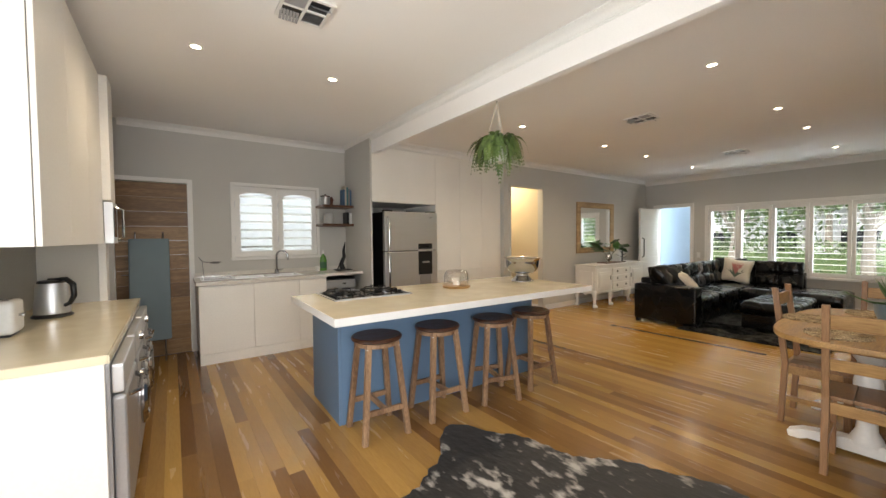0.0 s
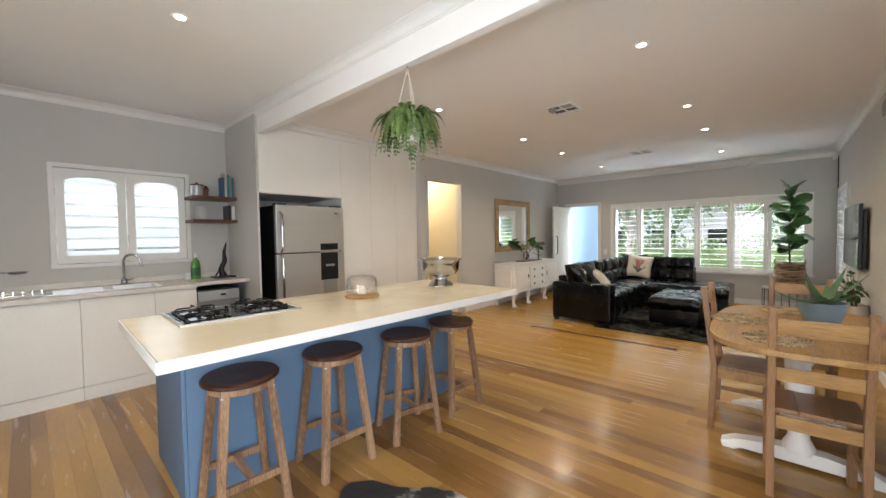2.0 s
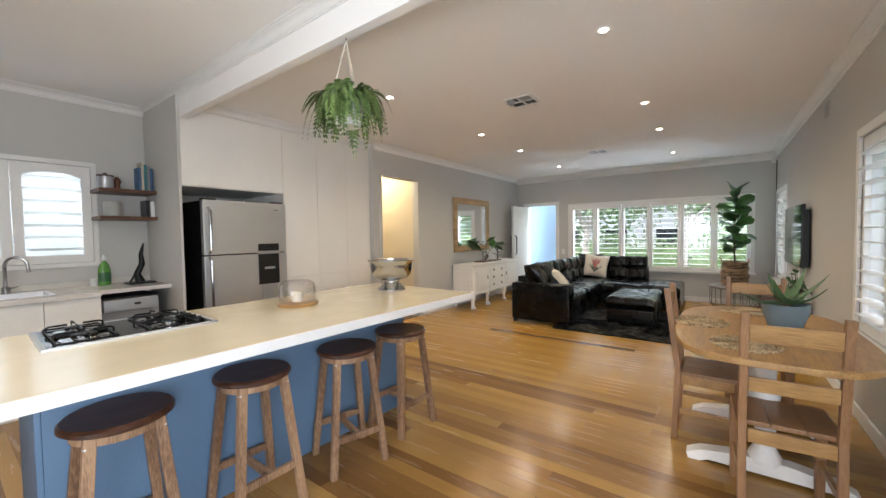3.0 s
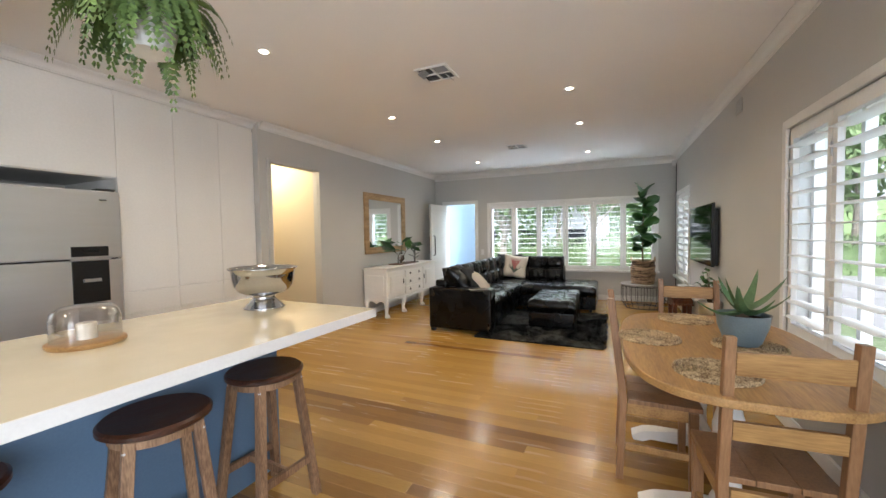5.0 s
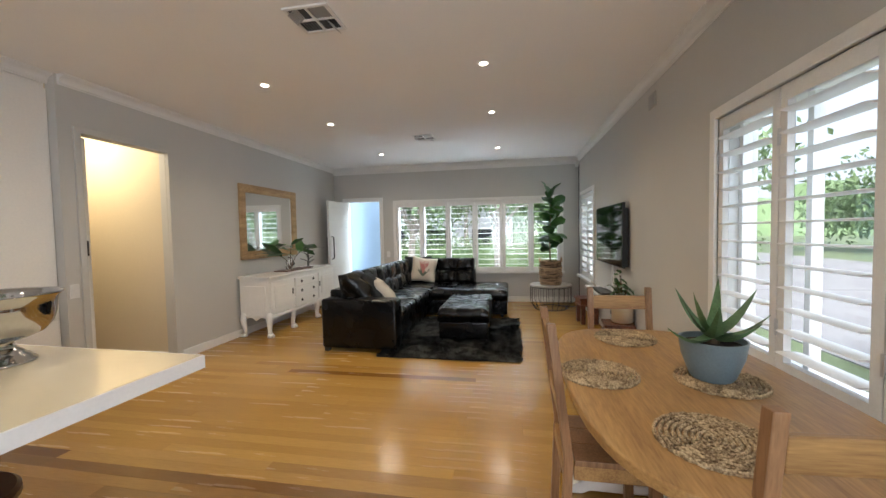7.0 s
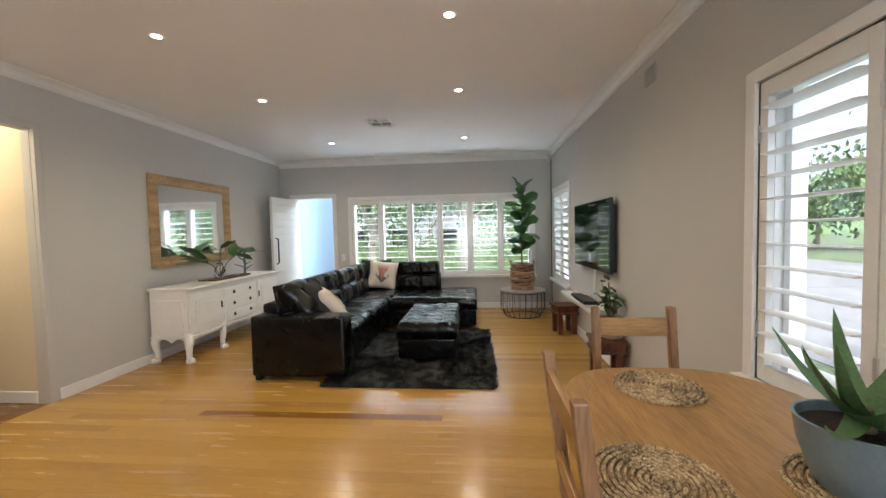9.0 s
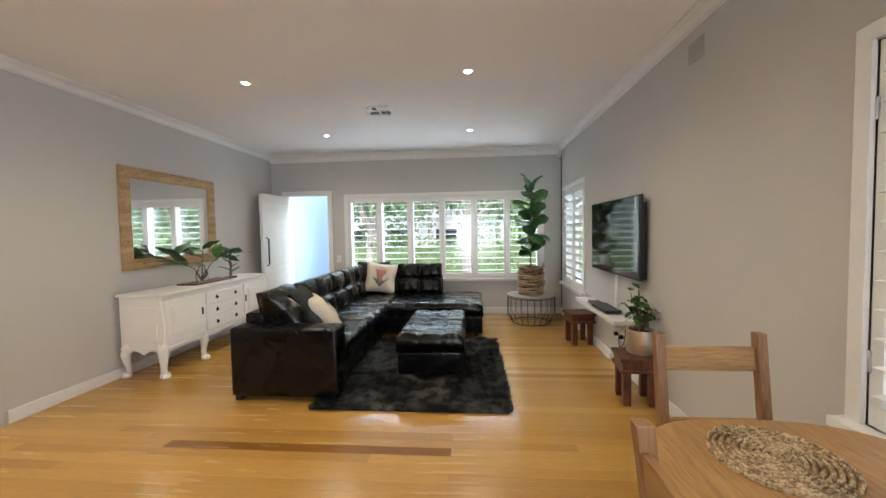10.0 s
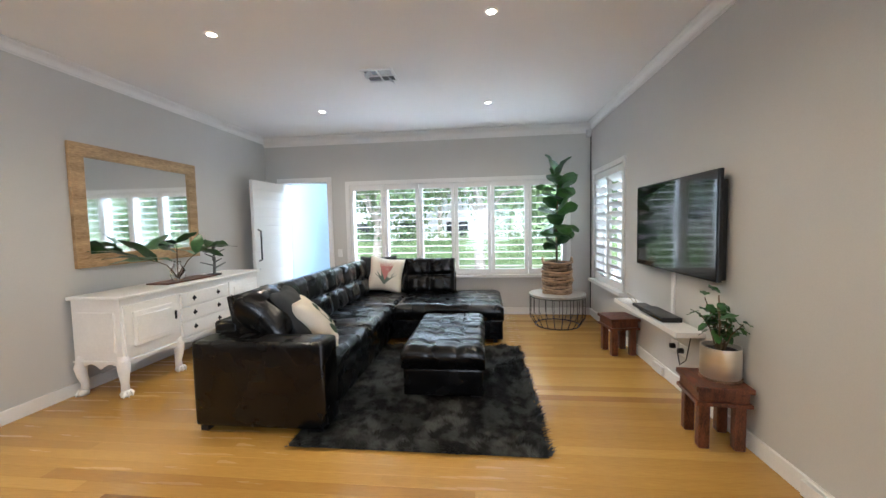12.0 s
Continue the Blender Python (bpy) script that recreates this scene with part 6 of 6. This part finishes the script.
for x in (5.75, 7.35):
    ww = thing("skirting_socket", "white socket box on the skirting", "socket", pose(x, YR + 0.018, 0.05), group="skirting sockets")
    part("box", Build().box(-0.09, 0.09, 0, 0.025, -0.035, 0.04), PAPER, ww, bevel=0.004)
av = thing("wall_vent", "grey louvred air brick high on the wall", "vent", pose(5.83, YR + 0.001, 2.515))
part("frame", Build().box(-0.085, 0.085, 0, 0.008, -0.065, 0.065), material("taupe_vent", (0.42, 0.4, 0.37), 0.6), av, bevel=0.002)
for k in range(6):
    part("slat", Build().box(-0.07, 0.07, 0.008, 0.012, -0.052 + k * 0.019, -0.042 + k * 0.019), GREYP, av)


def side_stool():
    s = thing("side_stool", "small dark reddish wooden stool by the wall", "stool", group="wooden side stools")
    part("top", Build().box(-0.17, 0.17, -0.16, 0.16, 0.345, 0.375), REDW, s, bevel=0.006)
    part("apron", Build().box(-0.15, 0.15, -0.14, 0.14, 0.285, 0.343), REDW, s, bevel=0.004)
    part("lower_top", Build().box(-0.165, 0.165, -0.155, 0.155, 0.262, 0.284), REDW, s, bevel=0.004)
    for x in (-0.11, 0.11):
        for y in (-0.1, 0.1):
            part("leg", Build().box(x - 0.032, x + 0.032, y - 0.032, y + 0.032, 0, 0.262), REDW, s, bevel=0.012, seg=3)
    return s


ss = side_stool()
ss.matrix_basis = pose(6.335, -0.058, 0, 0, 0, -6) @ Matrix.Diagonal((0.93, 0.93, 1.02, 1))
copy_thing(ss, pose(7.92, -0.045, 0, 0, 0, 8))
pp = thing("potted_plant", "leafy houseplant in a brushed silver pot", "potted plant", pose(6.345, -0.105, 0.383) @ Matrix.Scale(0.93, 4))
part("pot", Build().lathe([(0.0001, 0.002), (0.10, 0.002), (0.115, 0.02), (0.115, 0.21), (0.108, 0.21), (0.108, 0.18), (0.0001, 0.175)], seg=36), material("brushed_silver", (0.86, 0.82, 0.74), 0.36, 0.95, vary=0.05, fine=150, stretch=(1, 1, 10)), pp, "brushed silver cylinder pot", smooth=True)
part("saucer", Build().lathe([(0.0001, 0), (0.12, 0), (0.122, 0.012), (0.0001, 0.004)], seg=30), RATTAN, pp, smooth=True)
part("soil", Build().lathe([(0.0001, 0.185), (0.106, 0.182)], seg=20), SOIL, pp)
rnd = random.Random(4)
for k in range(11):
    a = k * 2.4
    h = rnd.uniform(0.15, 0.38)
    r = rnd.uniform(0.03, 0.13) if k not in (1, 4) else 0.22
    tip = (r * math.cos(a), r * math.sin(a) * 0.6 + 0.03, 0.18 + h)
    part("stem", Build().tube([(0.02 * math.cos(a), 0.02 * math.sin(a), 0.17), (tip[0] * 0.5, tip[1] * 0.5, 0.18 + h * 0.6), tip], [0.005, 0.004, 0.003], 6), STEM, pp, smooth=True)
    for q in range(4):
        f = 0.5 + 0.17 * q
        L = rnd.uniform(0.07, 0.12)
        part("leaf", leaf(L, L * 0.55, 0.2, 0.1, 6), LEAF, pp, smooth="all", at=pose(tip[0] * f, tip[1] * f, 0.18 + h * f + 0.01, rnd.uniform(-30, 30), rnd.uniform(-30, 50), rnd.uniform(0, 360)))
ad = thing("alarm_sensor", "small white alarm sensor in the ceiling corner", "sensor", pose(XF - 0.05, YR + 0.05, 2.60))
part("case", Build().box(-0.03, 0.03, -0.03, 0.03, -0.05, 0.05), PAPER, ad, bevel=0.01)
tagged(part("trim_corner", blk(XF - 0.012, XF - 0.001, YR + 0.001, YR + 0.012, 0.1, 2.6), BLACKM), "thin dark cable in the wall corner", "cable", kind="structure")


# ---- floor boards, laid across the room ----
def lay_boards():
    rnd = random.Random(5)
    wd, gap = 0.086, 0.0005
    shapes = {}
    x = -0.35
    while x < XF - 0.02:
        w = min(wd, XF - x)
        y_end = YK if x < 2.1 else (YL if x > 4.64 else CABF + 0.6)
        y = YR
        first = True
        while y < y_end - 0.02:
            L = rnd.choice((1.5, 1.9, 2.4, 2.9, 3.4)) if not first else rnd.choice((0.8, 1.2, 1.6, 2.1, 2.6, 3.1))
            first = False
            L = min(L, y_end - y)
            if y_end - y - L < 0.4:
                L = y_end - y
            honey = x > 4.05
            key = (round(w, 3), round(L, 2), honey)
            if key not in shapes:
                b = Build()
                e = 0.0004
                vs = [(0, 0, -0.012), (w - gap, 0, -0.012), (w - gap, L - gap, -0.012), (0, L - gap, -0.012)]
                v2 = [(p[0], p[1], -0.0004) for p in vs]
                v3 = [(e, e * 0.6, 0), (w - gap - e, e * 0.6, 0), (w - gap - e, L - gap - e * 0.6, 0), (e, L - gap - e * 0.6, 0)]
                b.add(vs + v2 + v3, [(0, 1, 5, 4), (1, 2, 6, 5), (2, 3, 7, 6), (3, 0, 4, 7), (4, 5, 9, 8), (5, 6, 10, 9), (6, 7, 11, 10), (7, 4, 8, 11), (8, 9, 10, 11)])
                me = bpy.data.meshes.new("plank")
                me.from_pydata(b.v, [], b.f)
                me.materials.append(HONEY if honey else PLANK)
                shapes[key] = me
            o = new("plank", shapes[key])
            o.parent = floor
            o.matrix_basis = pose(x, y, 0)
            y += L
        x += wd
    back = Build().box(XB, -0.352, YR, YK, -0.1, 0)
    part("boards_behind", back, PLANK, floor, kind="stuff")


lay_boards()
